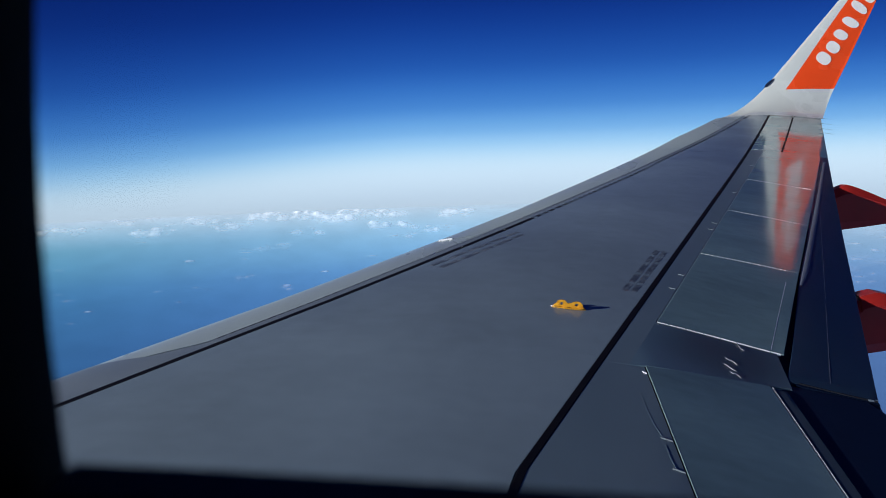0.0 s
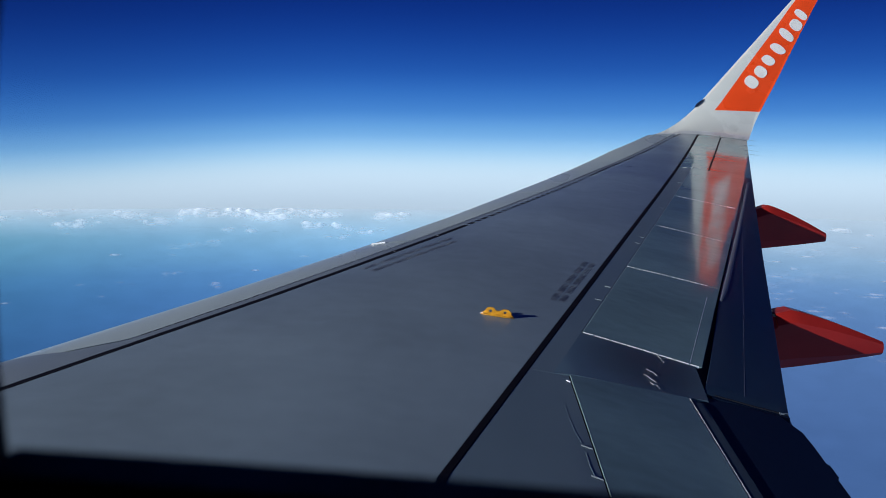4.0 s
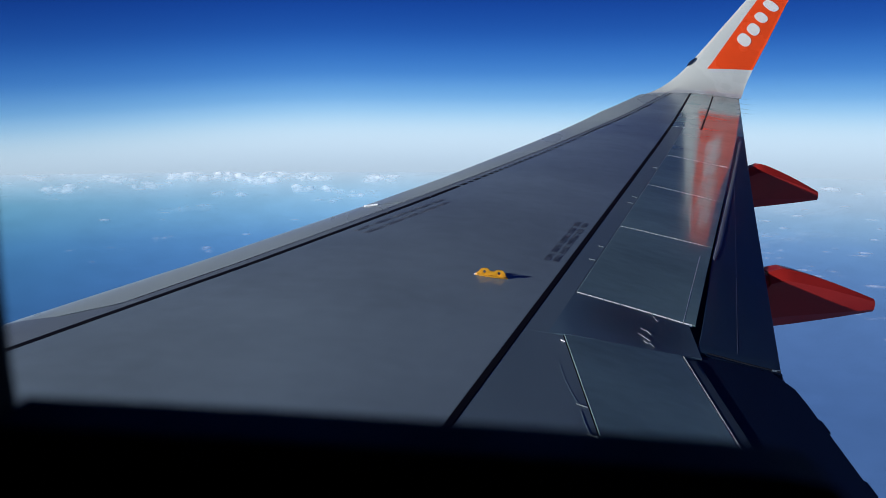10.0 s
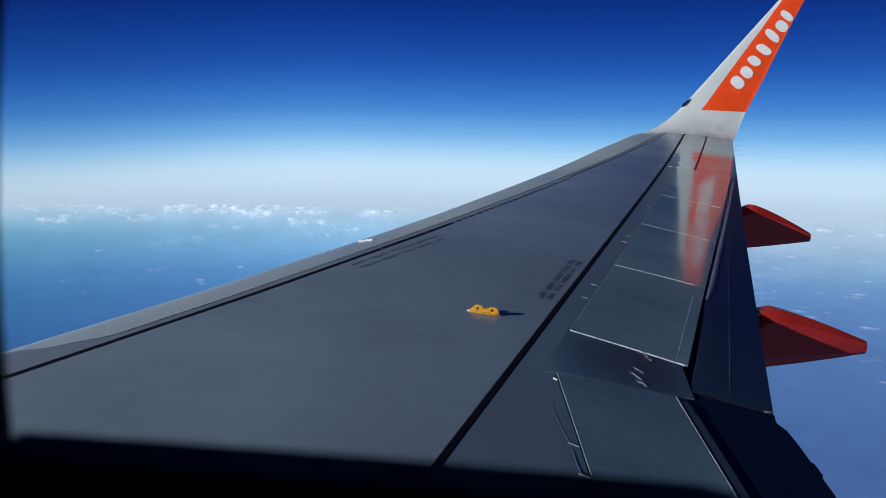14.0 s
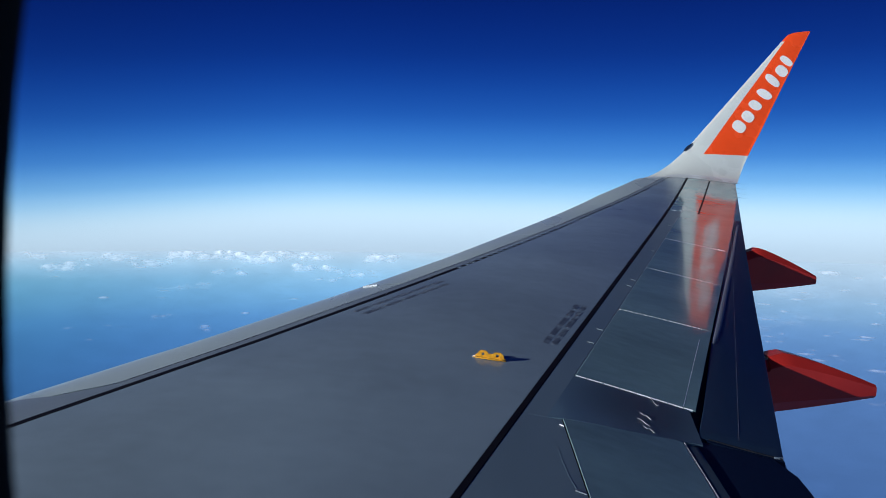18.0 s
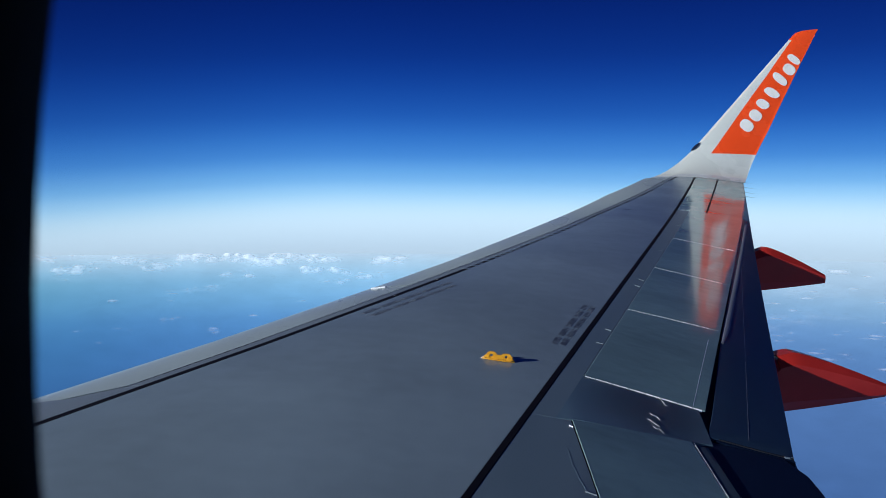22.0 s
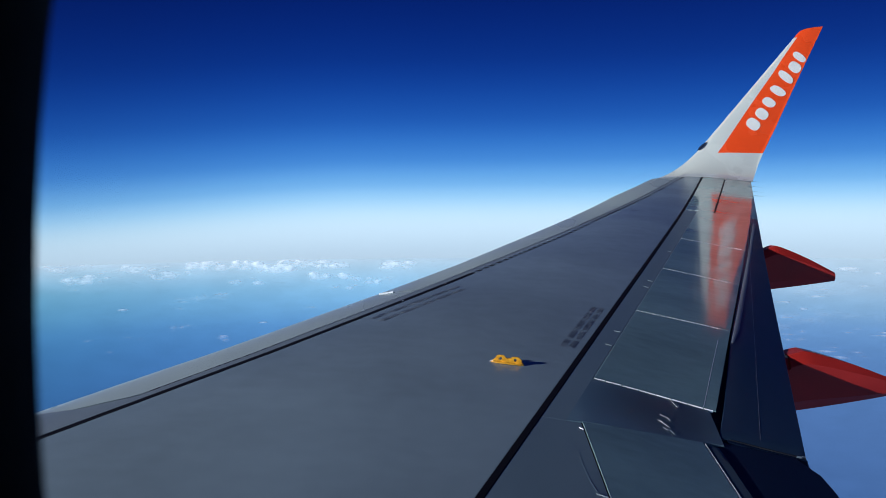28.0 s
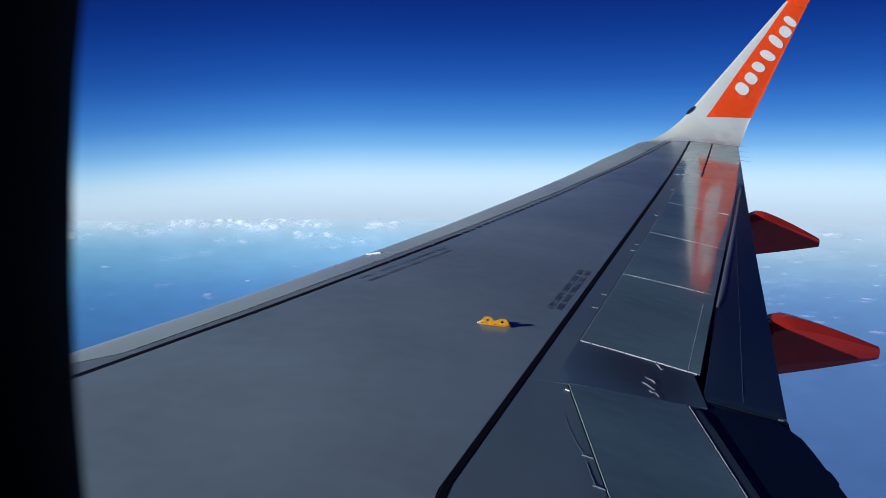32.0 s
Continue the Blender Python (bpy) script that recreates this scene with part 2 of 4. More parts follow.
def tube(name, pts, radius, mat, parent, sides=6, label="", taper=1.0):
    """A round bar along a line of points."""
    V, F = [], []
    pts = [Vector(p) for p in pts]
    for i, p in enumerate(pts):
        d = (pts[min(i + 1, len(pts) - 1)] - pts[max(i - 1, 0)]).normalized()
        a = d.cross(Vector((0, 0, 1)))
        a = a.normalized() if a.length > 1e-4 else Vector((1, 0, 0))
        b = d.cross(a)
        r = radius * (1 + (taper - 1) * i / (len(pts) - 1))
        for k in range(sides):
            w = 2 * math.pi * k / sides
            V.append(p + (a * math.cos(w) + b * math.sin(w)) * r)
    for i in range(len(pts) - 1):
        for k in range(sides):
            F.append((i * sides + k, i * sides + (k + 1) % sides, (i + 1) * sides + (k + 1) % sides, (i + 1) * sides + k))
    F.append(tuple(range(sides))[::-1])
    F.append(tuple(range((len(pts) - 1) * sides, len(pts) * sides)))
    return mesh_ob(name, V, F, mat, parent, label)


# ---- wing shape: straight lines in plan, a cambered section, upward bend to the tip ----
Y_TIP = 14.6


def line(x5, slope):
    return lambda y: x5 + slope * (y - 5)


x_le = line(-1.93, 0.54)
x_hinge = line(0.685, 0.344)
x_spte = line(1.325, 0.345)
x_te = line(1.874, 0.285)


def bow(y):
    """The front lines bow slightly aft in mid-span."""
    return 0.05 * max(0.0, 1 - ((y - 8.0) / 3.0) ** 2)


def x_nose(y):
    """Leading edge: the slats keep their width towards the tip."""
    if y < 7.0:
        return x_le(y) + bow(y) - 0.09 * max(5.2 - y, 0.0) / 1.2
    return float(np.interp(y, (7.0, 8.0, 9.0, 13.0, Y_TIP), (-0.806, -0.285, 0.18, 2.045, 2.92)))


def x_front(y):
    return -1.25 + 0.505 * (min(max(y, 5.0), 10.0) - 5) + 0.452 * max(y - 10, 0) + 0.575 * min(y - 5, 0) + bow(y) - 0.04 * min(max((y - 7.0) / 3.0, 0.0), 1.0) + 0.041 * max(y - 10.4, 0.0)


def x_band(y):
    return 0.532 + 0.3395 * (max(y, 3.15) - 5) + 0.16 * min(y - 3.15, 0)


def x_slit(y):
    return 3.18 + 0.332 * (y - 11.6)


def chord(y):
    return 3.74 - 0.28 * (y - 5)


def z_ref(y):
    return -0.971 + 0.1430 * (y - 4.95) + 0.0026 * max(y - 9.3, 0) ** 2 + 0.0045 * max(y - 10.85, 0) ** 2


def camber(t):
    return 0.1736 * math.sqrt(t) - 0.1092 * t + 0.0659 * t ** 2 - 0.2931 * t ** 3 + 0.1568 * t ** 4


def aft_slope(y):
    """The spoilers droop more towards the root."""
    k = min(max((6.5 - y) / 1.55, 0.0), 1.0)
    return 0.040 + 0.058 * k * k


def washout(y):
    """The rear part lies flatter towards the tip."""
    k = min(max((y - 7.5) / 6.0, 0.0), 1.0)
    return 0.105 * k * k * (3 - 2 * k)


def skin(x, y):
    """Height of the upper surface."""
    c = chord(y)
    t = max((x - x_le(y)) / c, 0.0)
    u = min(t, 1.0)
    aft = max(x - max(x_hinge(y), 0.54), 0.0)
    lip = 0.64 + 0.07 * min(max((y - 5.5) / 0.5, 0.0), 1.0)
    return z_ref(y) + c * (camber(u) - 0.038 - (u - 0.7) * 0.0437 - (t - u) * 0.186) - aft_slope(y) * min(aft, lip) - (0.0936 - lip * aft_slope(y)) / (1.2 - lip) * max(aft - lip, 0.0) + washout(y) * max(x - x_band(y), 0.0)


def panel(name, xa, xb, y0, y1, nx, ny, mat, parent, thick=0.03, lift=0.0, shear=0.0, drop=None, label="", rim=0.008, ease=0.0025):
    """A slab of skin between two plan lines, with eased edges. shear turns its side edges; drop(u) lowers it across the chord."""
    us = [0.0] + [rim + (1 - 2 * rim) * i / nx for i in range(nx + 1)] + [1.0]
    rv = min(rim * 0.8 / (y1 - y0), 0.2)
    vs = [0.0] + [rv + (1 - 2 * rv) * i / ny for i in range(ny + 1)] + [1.0]
    nu, nv = len(us), len(vs)
    top, bot = [], []
    for v in vs:
        y = y0 + (y1 - y0) * v
        a, b = xa(y), xb(y)
        for u in us:
            x = a + (b - a) * u
            yy = y - shear * (x - a)
            z = skin(x, yy) + lift - (drop(u) if drop else 0.0)
            edge = u in (0.0, 1.0) or v in (0.0, 1.0)
            top.append((x, yy, z - (ease if edge else 0.0)))
            bot.append((x, yy, z - thick))
    V = top + bot
    n = nu * nv
    F = []
    for j in range(nv - 1):
        for i in range(nu - 1):
            p = j * nu + i
            F.append((p, p + 1, p + nu + 1, p + nu))
            F.append((n + p, n + p + nu, n + p + nu + 1, n + p + 1))
    for i in range(nu - 1):
        for p, s in ((i, 1), ((nv - 1) * nu + i, -1)):
            F.append((p, n + p, n + p + 1, p + 1)[::s])
    for j in range(nv - 1):
        for p, s in ((j * nu, -1), (j * nu + nu - 1, 1)):
            F.append((p, n + p, n + p + nu, p + nu)[::s])
    return mesh_ob(name, V, F, mat, parent, label)


def strip(name, pts, width, mat, parent, lift=0.003, label="", height=0.004, dash=None):
    """A thin raised strip along plan points on the skin; dash=(on, off) metres breaks it up."""
    V, F = [], []
    segs = []
    for (xa, ya), (xb, yb) in zip(pts[:-1], pts[1:]):
        L = math.hypot(xb - xa, yb - ya)
        if dash:
            s = 0.0
            while s < L:
                e = min(s + dash[0] * random.uniform(0.7, 1.3), L)
                segs.append(((xa + (xb - xa) * s / L, ya + (yb - ya) * s / L), (xa + (xb - xa) * e / L, ya + (yb - ya) * e / L)))
                s = e + dash[1] * random.uniform(0.6, 1.4)
        else:
            k = max(1, int(L / 0.35))
            for i in range(k):
                segs.append(((xa + (xb - xa) * i / k, ya + (yb - ya) * i / k), (xa + (xb - xa) * (i + 1) / k, ya + (yb - ya) * (i + 1) / k)))
    for (xa, ya), (xb, yb) in segs:
        L = math.hypot(xb - xa, yb - ya) or 1
        nx, ny = -(yb - ya) / L * width / 2, (xb - xa) / L * width / 2
        b = len(V)
        for x, y in ((xa + nx, ya + ny), (xb + nx, yb + ny), (xb - nx, yb - ny), (xa - nx, ya - ny)):
            z = skin(x, y) + lift
            V.append((x, y, z + height))
            V.append((x, y, z - 0.012))
        F.append((b, b + 2, b + 4, b + 6))
        for i in range(4):
            j = (i + 1) % 4
            F.append((b + 2 * i, b + 2 * i + 1, b + 2 * j + 1, b + 2 * j))
    return mesh_ob(name, V, F, mat, parent, label, smooth=False)


def patch(name, corners, n, mat, parent, thick=0.03, lift=0.0, label=""):
    """A slab on the skin with four plan corners."""
    (ax, ay), (bx, by), (cx, cy), (dx, dy) = corners
    top, bot, F = [], [], []
    for j in range(n + 1):
        for i in range(n + 1):
            u, v = i / n, j / n
            x = (ax * (1 - u) + dx * u) * (1 - v) + (bx * (1 - u) + cx * u) * v
            y = (ay * (1 - u) + dy * u) * (1 - v) + (by * (1 - u) + cy * u) * v
            top.append((x, y, skin(x, y) + lift))
            bot.append((x, y, skin(x, y) + lift - thick))
    m, k = n + 1, (n + 1) ** 2
    for j in range(n):
        for i in range(n):
            p = j * m + i
            F.append((p, p + 1, p + m + 1, p + m))
            F.append((k + p, k + p + m, k + p + m + 1, k + p + 1))
    for i in range(n):
        for p, q in ((i, i + 1), (n * m + i, n * m + i + 1), (i * m, i * m + m), (i * m + n, i * m + m + n)):
            F.append((p, q, k + q, k + p))
    return mesh_ob(name, top + bot, F, mat, parent, label)


# ---- wing ----
wing = thing("aircraft_wing", (0.3, 0.6, z_ref(0.6)), "grey airliner wing with black seal lines, spoilers and an upturned tip", "wing")

panel("upper_skin", lambda y: x_front(y) + 0.029, lambda y: x_band(y) - 0.0185, 0.3, Y_TIP, 26, 70, M_SKIN, wing, 0.05, label="smooth grey painted wing skin", rim=0.004, ease=0)
panel("front_seal", lambda y: x_front(y) - 0.028, lambda y: x_front(y) + 0.028, 0.3, Y_TIP - 0.01, 2, 70, M_SEAL, wing, 0.04, 0.001, label="black sealant line", rim=0.1)
panel("rear_seal", lambda y: x_band(y) - 0.018, lambda y: x_band(y) + 0.018, 0.3, Y_TIP + 0.02, 2, 70, M_SEAL, wing, 0.04, 0.001, label="wide black sealant line", rim=0.1)
# fixed strip between the slats and the front seal
panel("fixed_leading_edge", lambda y: x_front(y) - 0.17, lambda y: x_front(y) - 0.0285, 4.285, Y_TIP, 3, 60, M_NOSE, wing, 0.05, -0.002, label="darker grey strip behind the slats")


def nose(name, y0, y1, x_end, mat, label, ny=16, dense=1.0):
    """A leading edge wrapped from its underside over the nose to x_end."""
    V, F = [], []
    for j in range(ny + 1):
        y = y0 + (y1 - y0) * (j / ny) ** dense
        c, xe = chord(y), x_end(y)
        xl = min(x_le(y), xe - 0.02)
        te = (xe - xl) / c
        zc = skin(xl, y)
        row = []
        for t in (0.09, 0.05, 0.025, 0.01, 0.003):
            t = min(t, te * t / 0.09)
            row.append((xl + t * c, y, zc - 0.55 * c * camber(t)))
        for k in range(14):
            t = te * (k / 13) ** 2
            row.append((xl + t * c, y, skin(xl + t * c, y)))
        row.append((xe, y, skin(xe, y) - 0.035))
        k = (xe - x_nose(y)) / max(xe - xl, 1e-3)
        row = [(xe - max(xe - x, 0.0) * k, yy, z) for x, yy, z in row]
        V += row
    n = 20
    for j in range(ny):
        for i in range(n - 1):
            p = j * n + i
            F.append((p, p + 1, p + n + 1, p + n))
        F.append((j * n, (j + 1) * n, (j + 1) * n + n - 1, j * n + n - 1))
    F.append(tuple(range(n)))
    F.append(tuple(range(ny * n, ny * n + n))[::-1])
    return mesh_ob(name, V, F, mat, wing, label)


def slat_end(y):
    """Rear edge of the slats; the innermost one is cut away in a sweep towards its end."""
    if y < 4.13:
        return -2.05 - 18.0 * (4.13 - y)
    if y < 4.275:
        return -2.05 + (x_front(4.275) - 0.11 + 2.05) * (y - 4.13) / 0.145
    return x_front(y) - 0.11


for a, b, dense in ((4.118, 6.66, 2.0), (6.672, 9.2, 1.0), (9.212, 11.8, 1.0), (11.812, Y_TIP, 1.0)):
    nose("slat", a, b, slat_end, M_SLAT, "pale bare-metal leading-edge slat", ny=30, dense=dense)
nose("leading_edge_fairing", 0.3, 4.116, lambda y: x_front(y) - 0.029, M_NOSE, "grey fixed leading edge by the root")
panel("apron_panel", lambda y: x_le(y) + 0.06 * chord(y), lambda y: x_front(y) - 0.029, 4.117, 4.284, 4, 8, M_NOSE, wing, 0.03, -0.003, label="grey apron beside the slat end")
strip("slat_joint", [(x_le(6.666) + 0.40, 6.655), (x_front(6.666) - 0.14, 6.64)], 0.008, M_NOSE, wing, 0.001, "thin slat joint", 0.001)
strip("slat_joint_cap", [(x_le(6.666) + 0.24, 6.662), (x_le(6.666) + 0.35, 6.657)], 0.007, M_EDGE, wing, 0.002, "bright metal cap of the slat joint", 0.006)
strip("slat_trailing_edge", [(x_front(y) - 0.108, y) for y in (4.35, 5.0, 8.0, 14.4)], 0.003, M_DARK, wing, -0.004, "dark serrated slat edge", dash=(0.05, 0.02))["kind"] = "stuff"
strip("seal_gap_row", [(x_front(y), y) for y in (7.3, 10.0, 14.5)], 0.056, M_SKIN, wing, 0.001, "pale gaps in the dashed front seal", dash=(0.055, 0.075), height=0.0006)["kind"] = "stuff"
strip("seal_rivet_row", [(x_front(y) + 0.001, y) for y in (6.27, 7.2)], 0.008, M_EDGE, wing, 0.001, "small pale marks in the front seal", dash=(0.018, 0.55), height=0.001)["kind"] = "stuff"

# area behind the rear seal
panel("shroud_panel", lambda y: x_band(y) + 0.019, lambda y: x_hinge(y) - 0.008, 4.309, 11.56, 4, 44, M_SHROUD, wing, 0.03, -0.001, ease=0, label="satin grey shroud panel")
panel("tip_shroud_panel", lambda y: x_band(y) + 0.019, lambda y: x_slit(y) - 0.012, 11.569, Y_TIP, 8, 16, M_SPOILER, wing, 0.03, 0, ease=0, label="glossy grey tip panel")
panel("inner_shroud_panel", lambda y: x_band(y) + 0.019, lambda y: 0.5225 + 0.05 * (4.31 - y), 0.4, 4.307, 5, 24, M_SHROUD, wing, 0.03, -0.001, ease=0, label="satin grey inner shroud panel")

SP = (4.95, 6.48, 8.01, 9.57, 11.572)
for a, b in zip(SP[:-1], SP[1:]):
    panel("spoiler", x_hinge, x_spte, a + 0.006, b - 0.006, 10, 14, M_SPOILER, wing, 0.045, 0.002, label="glossy dark grey spoiler panel", rim=0.005)
    panel("spoiler_lip", lambda y: x_spte(y) - 0.005, lambda y: x_spte(y) + 0.066, a + 0.004, b - 0.004, 3, 10, M_SPOILER, wing, 0.006, 0.0022, label="dark flexible trailing lip", rim=0.05, ease=0)
panel("inner_spoiler", lambda y: 0.524 + 0.05 * (4.31 - y), lambda y: 1.18 + 0.058 * (4.32 - y), 1.3, 4.318, 10, 24, M_SPOILER, wing, 0.045, 0.004, -0.26, label="glossy grey inner spoiler panel", rim=0.005)
panel("inner_spoiler_lip", lambda y: 1.206 + 0.058 * (4.32 - y), lambda y: 1.268 + 0.058 * (4.32 - y), 1.3, 4.47, 3, 20, M_LIP, wing, 0.006, 0.002, label="slate trailing lip of the inner spoiler", rim=0.05)
patch("fixed_panel", ((x_hinge(4.31) - 0.0079, 4.31), (x_hinge(4.95) - 0.0079, 4.95), (1.335, 4.945), (1.30, 4.524)), 16, M_GAP, wing, 0.04, -0.001, "fixed panel between two spoilers, shade painted in")
# near-black sheets below the gaps, added for the shade seen in them
panel("rear_gap_shade", lambda y: x_band(y) + 0.02, lambda y: x_te(y) - 0.16, 4.60, 14.4, 6, 40, M_DARK, wing, 0.03, -0.055, label="dark sheet painted as the shade in the gaps")
panel("inner_gap_shade", lambda y: x_band(y) + 0.02, lambda y: 1.50, 0.4, 4.60, 6, 20, M_DARK, wing, 0.03, -0.06, label="dark sheet painted as the shade in the gaps")

# flaps and aileron; the slot before the flap narrows outboard
def flap_gap(y):
    return 0.076 + 0.030 * min(max((6.4 - y) / 1.4, 0.0), 1.0) - 0.018 * min(max((y - 7.6) / 1.5, 0.0), 1.0)


panel("outer_flap", lambda y: x_spte(y) + flap_gap(y), x_te, 4.615, 11.52, 10, 50, M_FLAP2, wing, 0.03, 0.003, drop=lambda u: 0.007 * (1 - u) ** 6, label="outer flap, retracted, its shade painted navy")
# pale strip painted where the rounded flap nose would catch the sun
panel("flap_nose_highlight", lambda y: x_spte(y) + 0.082 + 0.012 * min(y - 5.5, 3.0) / 3, lambda y: x_spte(y) + 0.092 + 0.034 * min((y - 6.1) / 0.5, 1.0) + 0.012 * min(y - 5.5, 3.0) / 3, 6.22, 11.3, 3, 40, M_STRIP, wing, 0.008, 0.0052, drop=lambda u: 0.004 * (1 - u) ** 2, label="pale strip painted as the flap nose highlight", rim=0.2)
panel("inner_flap", lambda y: 1.222 + 0.058 * (4.32 - y), lambda y: 1.785 - 0.085 * max(y - 4.42, 0) / 0.16, 0.4, 4.58, 8, 30, M_FLAP, wing, 0.03, -0.001, drop=lambda u: 0.016 * (1 - u) ** 3, label="inner flap, retracted, its shade painted dark")
panel("aileron", lambda y: x_slit(y) + 0.012, x_te, 11.524, Y_TIP, 8, 18, M_SPOILER, wing, 0.03, 0.0, ease=0, label="glossy grey aileron")
panel("aileron_slit", lambda y: x_slit(y) - 0.014, lambda y: x_slit(y) + 0.014, 11.62, 14.5, 1, 14, M_SEAL, wing, 0.02, 0.001, label="black slit before the aileron", rim=0.2)
panel("flap_end_seal", lambda y: 1.34, lambda y: 1.765, 4.59, 4.63, 6, 1, M_FLAP, wing, 0.06, -0.003, label="dark flap end seal", rim=0.05)
patch("flap_end_strip", ((1.36, 4.612), (1.36, 4.618), (1.58, 4.632), (1.58, 4.604)), 4, M_PALE, wing, 0.01, 0.0015, "dark strip on the flap end")
patch("flap_end_strip", ((1.58, 4.604), (1.58, 4.632), (1.76, 4.616), (1.76, 4.606)), 4, M_PALE, wing, 0.01, 0.0015, "dark strip on the flap end")
for x, y, w in ((1.725, 4.600, 0.03), (1.755, 4.612, 0.02)):
    strip("flap_end_clip", [(x - w / 2, y), (x + w / 2, y + 0.006)], 0.003, M_NOSE, wing, 0.004, "small grey clip", 0.003)
for y in (4.02, 3.52):
    xe = 1.785
    patch("flap_edge_tab", ((xe - 0.02, y), (xe - 0.02, y + 0.13), (xe + 0.012, y + 0.11), (xe + 0.014, y + 0.01)), 2, M_FLAP, wing, 0.02, -0.002, "dark tab on the flap edge")
strip("flap_seam", [(1.54 + 0.30 * (y - 4.67), y) for y in (4.7, 7, 10.8)], 0.0035, M_STRIP, wing, 0.0026, "thin seam along the flap", 0.0008)

# lower skin closes the wing below
V, F = [], []
NL = 12
for j in range(41):
    y = 0.3 + (Y_TIP - 0.3) * j / 40
    c = chord(y)
    xl = x_le(y) + 0.02
    xt = x_te(y) - 0.02 if y > 4.6 else 1.775
    for i in range(NL + 1):
        u = i / NL
        x = xl + (xt - xl) * u
        base = skin(x_le(y), y) + (skin(xt, y) - skin(x_le(y), y)) * u
        V.append((x, y, base - c * 0.052 * math.sin(math.pi * u ** 0.75) - 0.035))
for j in range(40):
    for i in range(NL):
        p = j * (NL + 1) + i
        F.append((p, p + 1, p + NL + 2, p + NL + 1))
mesh_ob("lower_skin", V, F, M_LOWER, wing, "grey lower wing skin")

# strips along the spoiler edges; the white ones paint the sun's glints as colour
for k, a in enumerate(SP[:-1]):
    x0, x1 = x_hinge(a) + 0.004, x_spte(a) + (0.05 if k == 0 else -0.01)
    strip("edge_seal", [(x0, a), (x1, a + 0.004)], 0.0027 if k == 0 else 0.0032, M_EDGE, wing, 0.001, "edge seal with a painted glint", 0.003 if k == 0 else 0.001,
          (0.075, 0.006) if k == 0 else (0.024, 0.012))["kind"] = "stuff"
strip("edge_seal", [(x_hinge(11.56) - 0.12, 11.56), (x_hinge(11.56) + 0.03, 11.565)], 0.006, M_EDGE, wing, 0.001, "edge seal with a painted glint", 0.003, (0.05, 0.03))["kind"] = "stuff"
strip("edge_seal_cap", [(x_spte(9.57) - 0.052, 9.57), (x_spte(9.57) + 0.026, 9.574)], 0.011, M_EDGE, wing, 0.003, "bright white end of the edge seal", 0.003)
strip("trailing_edge_glint", [(x_spte(y) - 0.006, y) for y in (4.97, 6.2)], 0.0028, M_EDGE, wing, 0.002, "thin white edge, glint painted in", 0.0012)
strip("inner_spoiler_front_edge", [(0.5275 + 0.05 * (4.31 - y), y) for y in (4.31, 3.0, 1.5)], 0.0022, M_NOSE, wing, 0.004, "thin pale edge", 0.0003)
strip("inner_spoiler_gap", [(0.5215 + 0.05 * (4.31 - y), y) for y in (4.31, 3.0, 1.5)], 0.009, M_SEAL, wing, -0.003, "black gap before the inner spoiler", 0.003)
strip("inner_spoiler_rear_edge", [(1.198 + 0.058 * (4.32 - y), y) for y in (4.48, 3.0, 1.5)], 0.0030, M_EDGE, wing, 0.003, "thin white edge, glint painted in", 0.0015)
strip("hinge_gap", [(x_hinge(y) - 0.003, y) for y in (4.97, 8.0, 11.5)], 0.006, M_SHROUD, wing, -0.004, "dark hinge gap", 0.003)

# hinge brackets
for x, y, w in ((0.510, 4.235, 0.020), (0.525, 3.61, 0.05), (0.54, 3.38, 0.05)):
    strip("hinge_bracket", [(x - w / 2, y + 0.012), (x + w / 2, y)], 0.005, M_EDGE if y > 4 else M_NOSE, wing, 0.002, "small hinge bracket", 0.002)
for y in (5.58, 5.89, 7.22, 7.45, 8.8, 10.4):
    strip("hinge_bracket", [(x_hinge(y) - 0.055, y + 0.006), (x_hinge(y) - 0.014, y)], 0.0022, M_NOSE, wing, 0.003, "small hinge bracket", 0.001)
# hatch outline before the inner spoiler
strip("hatch_outline", [(0.468, 3.98), (0.472, 3.87), (0.49, 3.72), (0.508, 3.645)], 0.0024, M_SHROUD, wing, -0.0012, "thin hatch outline", 0.0012)
strip("hatch_outline", [(0.515, 3.57), (0.52, 3.47), (0.53, 3.40)], 0.0024, M_SHROUD, wing, -0.0012, "thin hatch outline", 0.0012)


def on_skin(x, y, h=0.0):
    return (x, y, skin(x, y) + h)


# loose bonding wires on the dark panel
for x, y, w, bend in ((1.085, 4.93, 0.06, 0.035), (1.00, 4.70, 0.045, -0.01), (0.965, 4.61, 0.06, 0.008), (0.985, 4.54, 0.045, -0.014)):
    pts = []
    for i in range(9):
        u = i / 8
        pts.append(on_skin(x + w * u, y - 0.05 * u + bend * math.sin(math.pi * u * 2.1), 0.0015 + 0.003 * math.sin(math.pi * u)))
    tube("bonding_wire", pts, 0.0009, M_EDGE, wing, 5, "pale loose bonding wire")

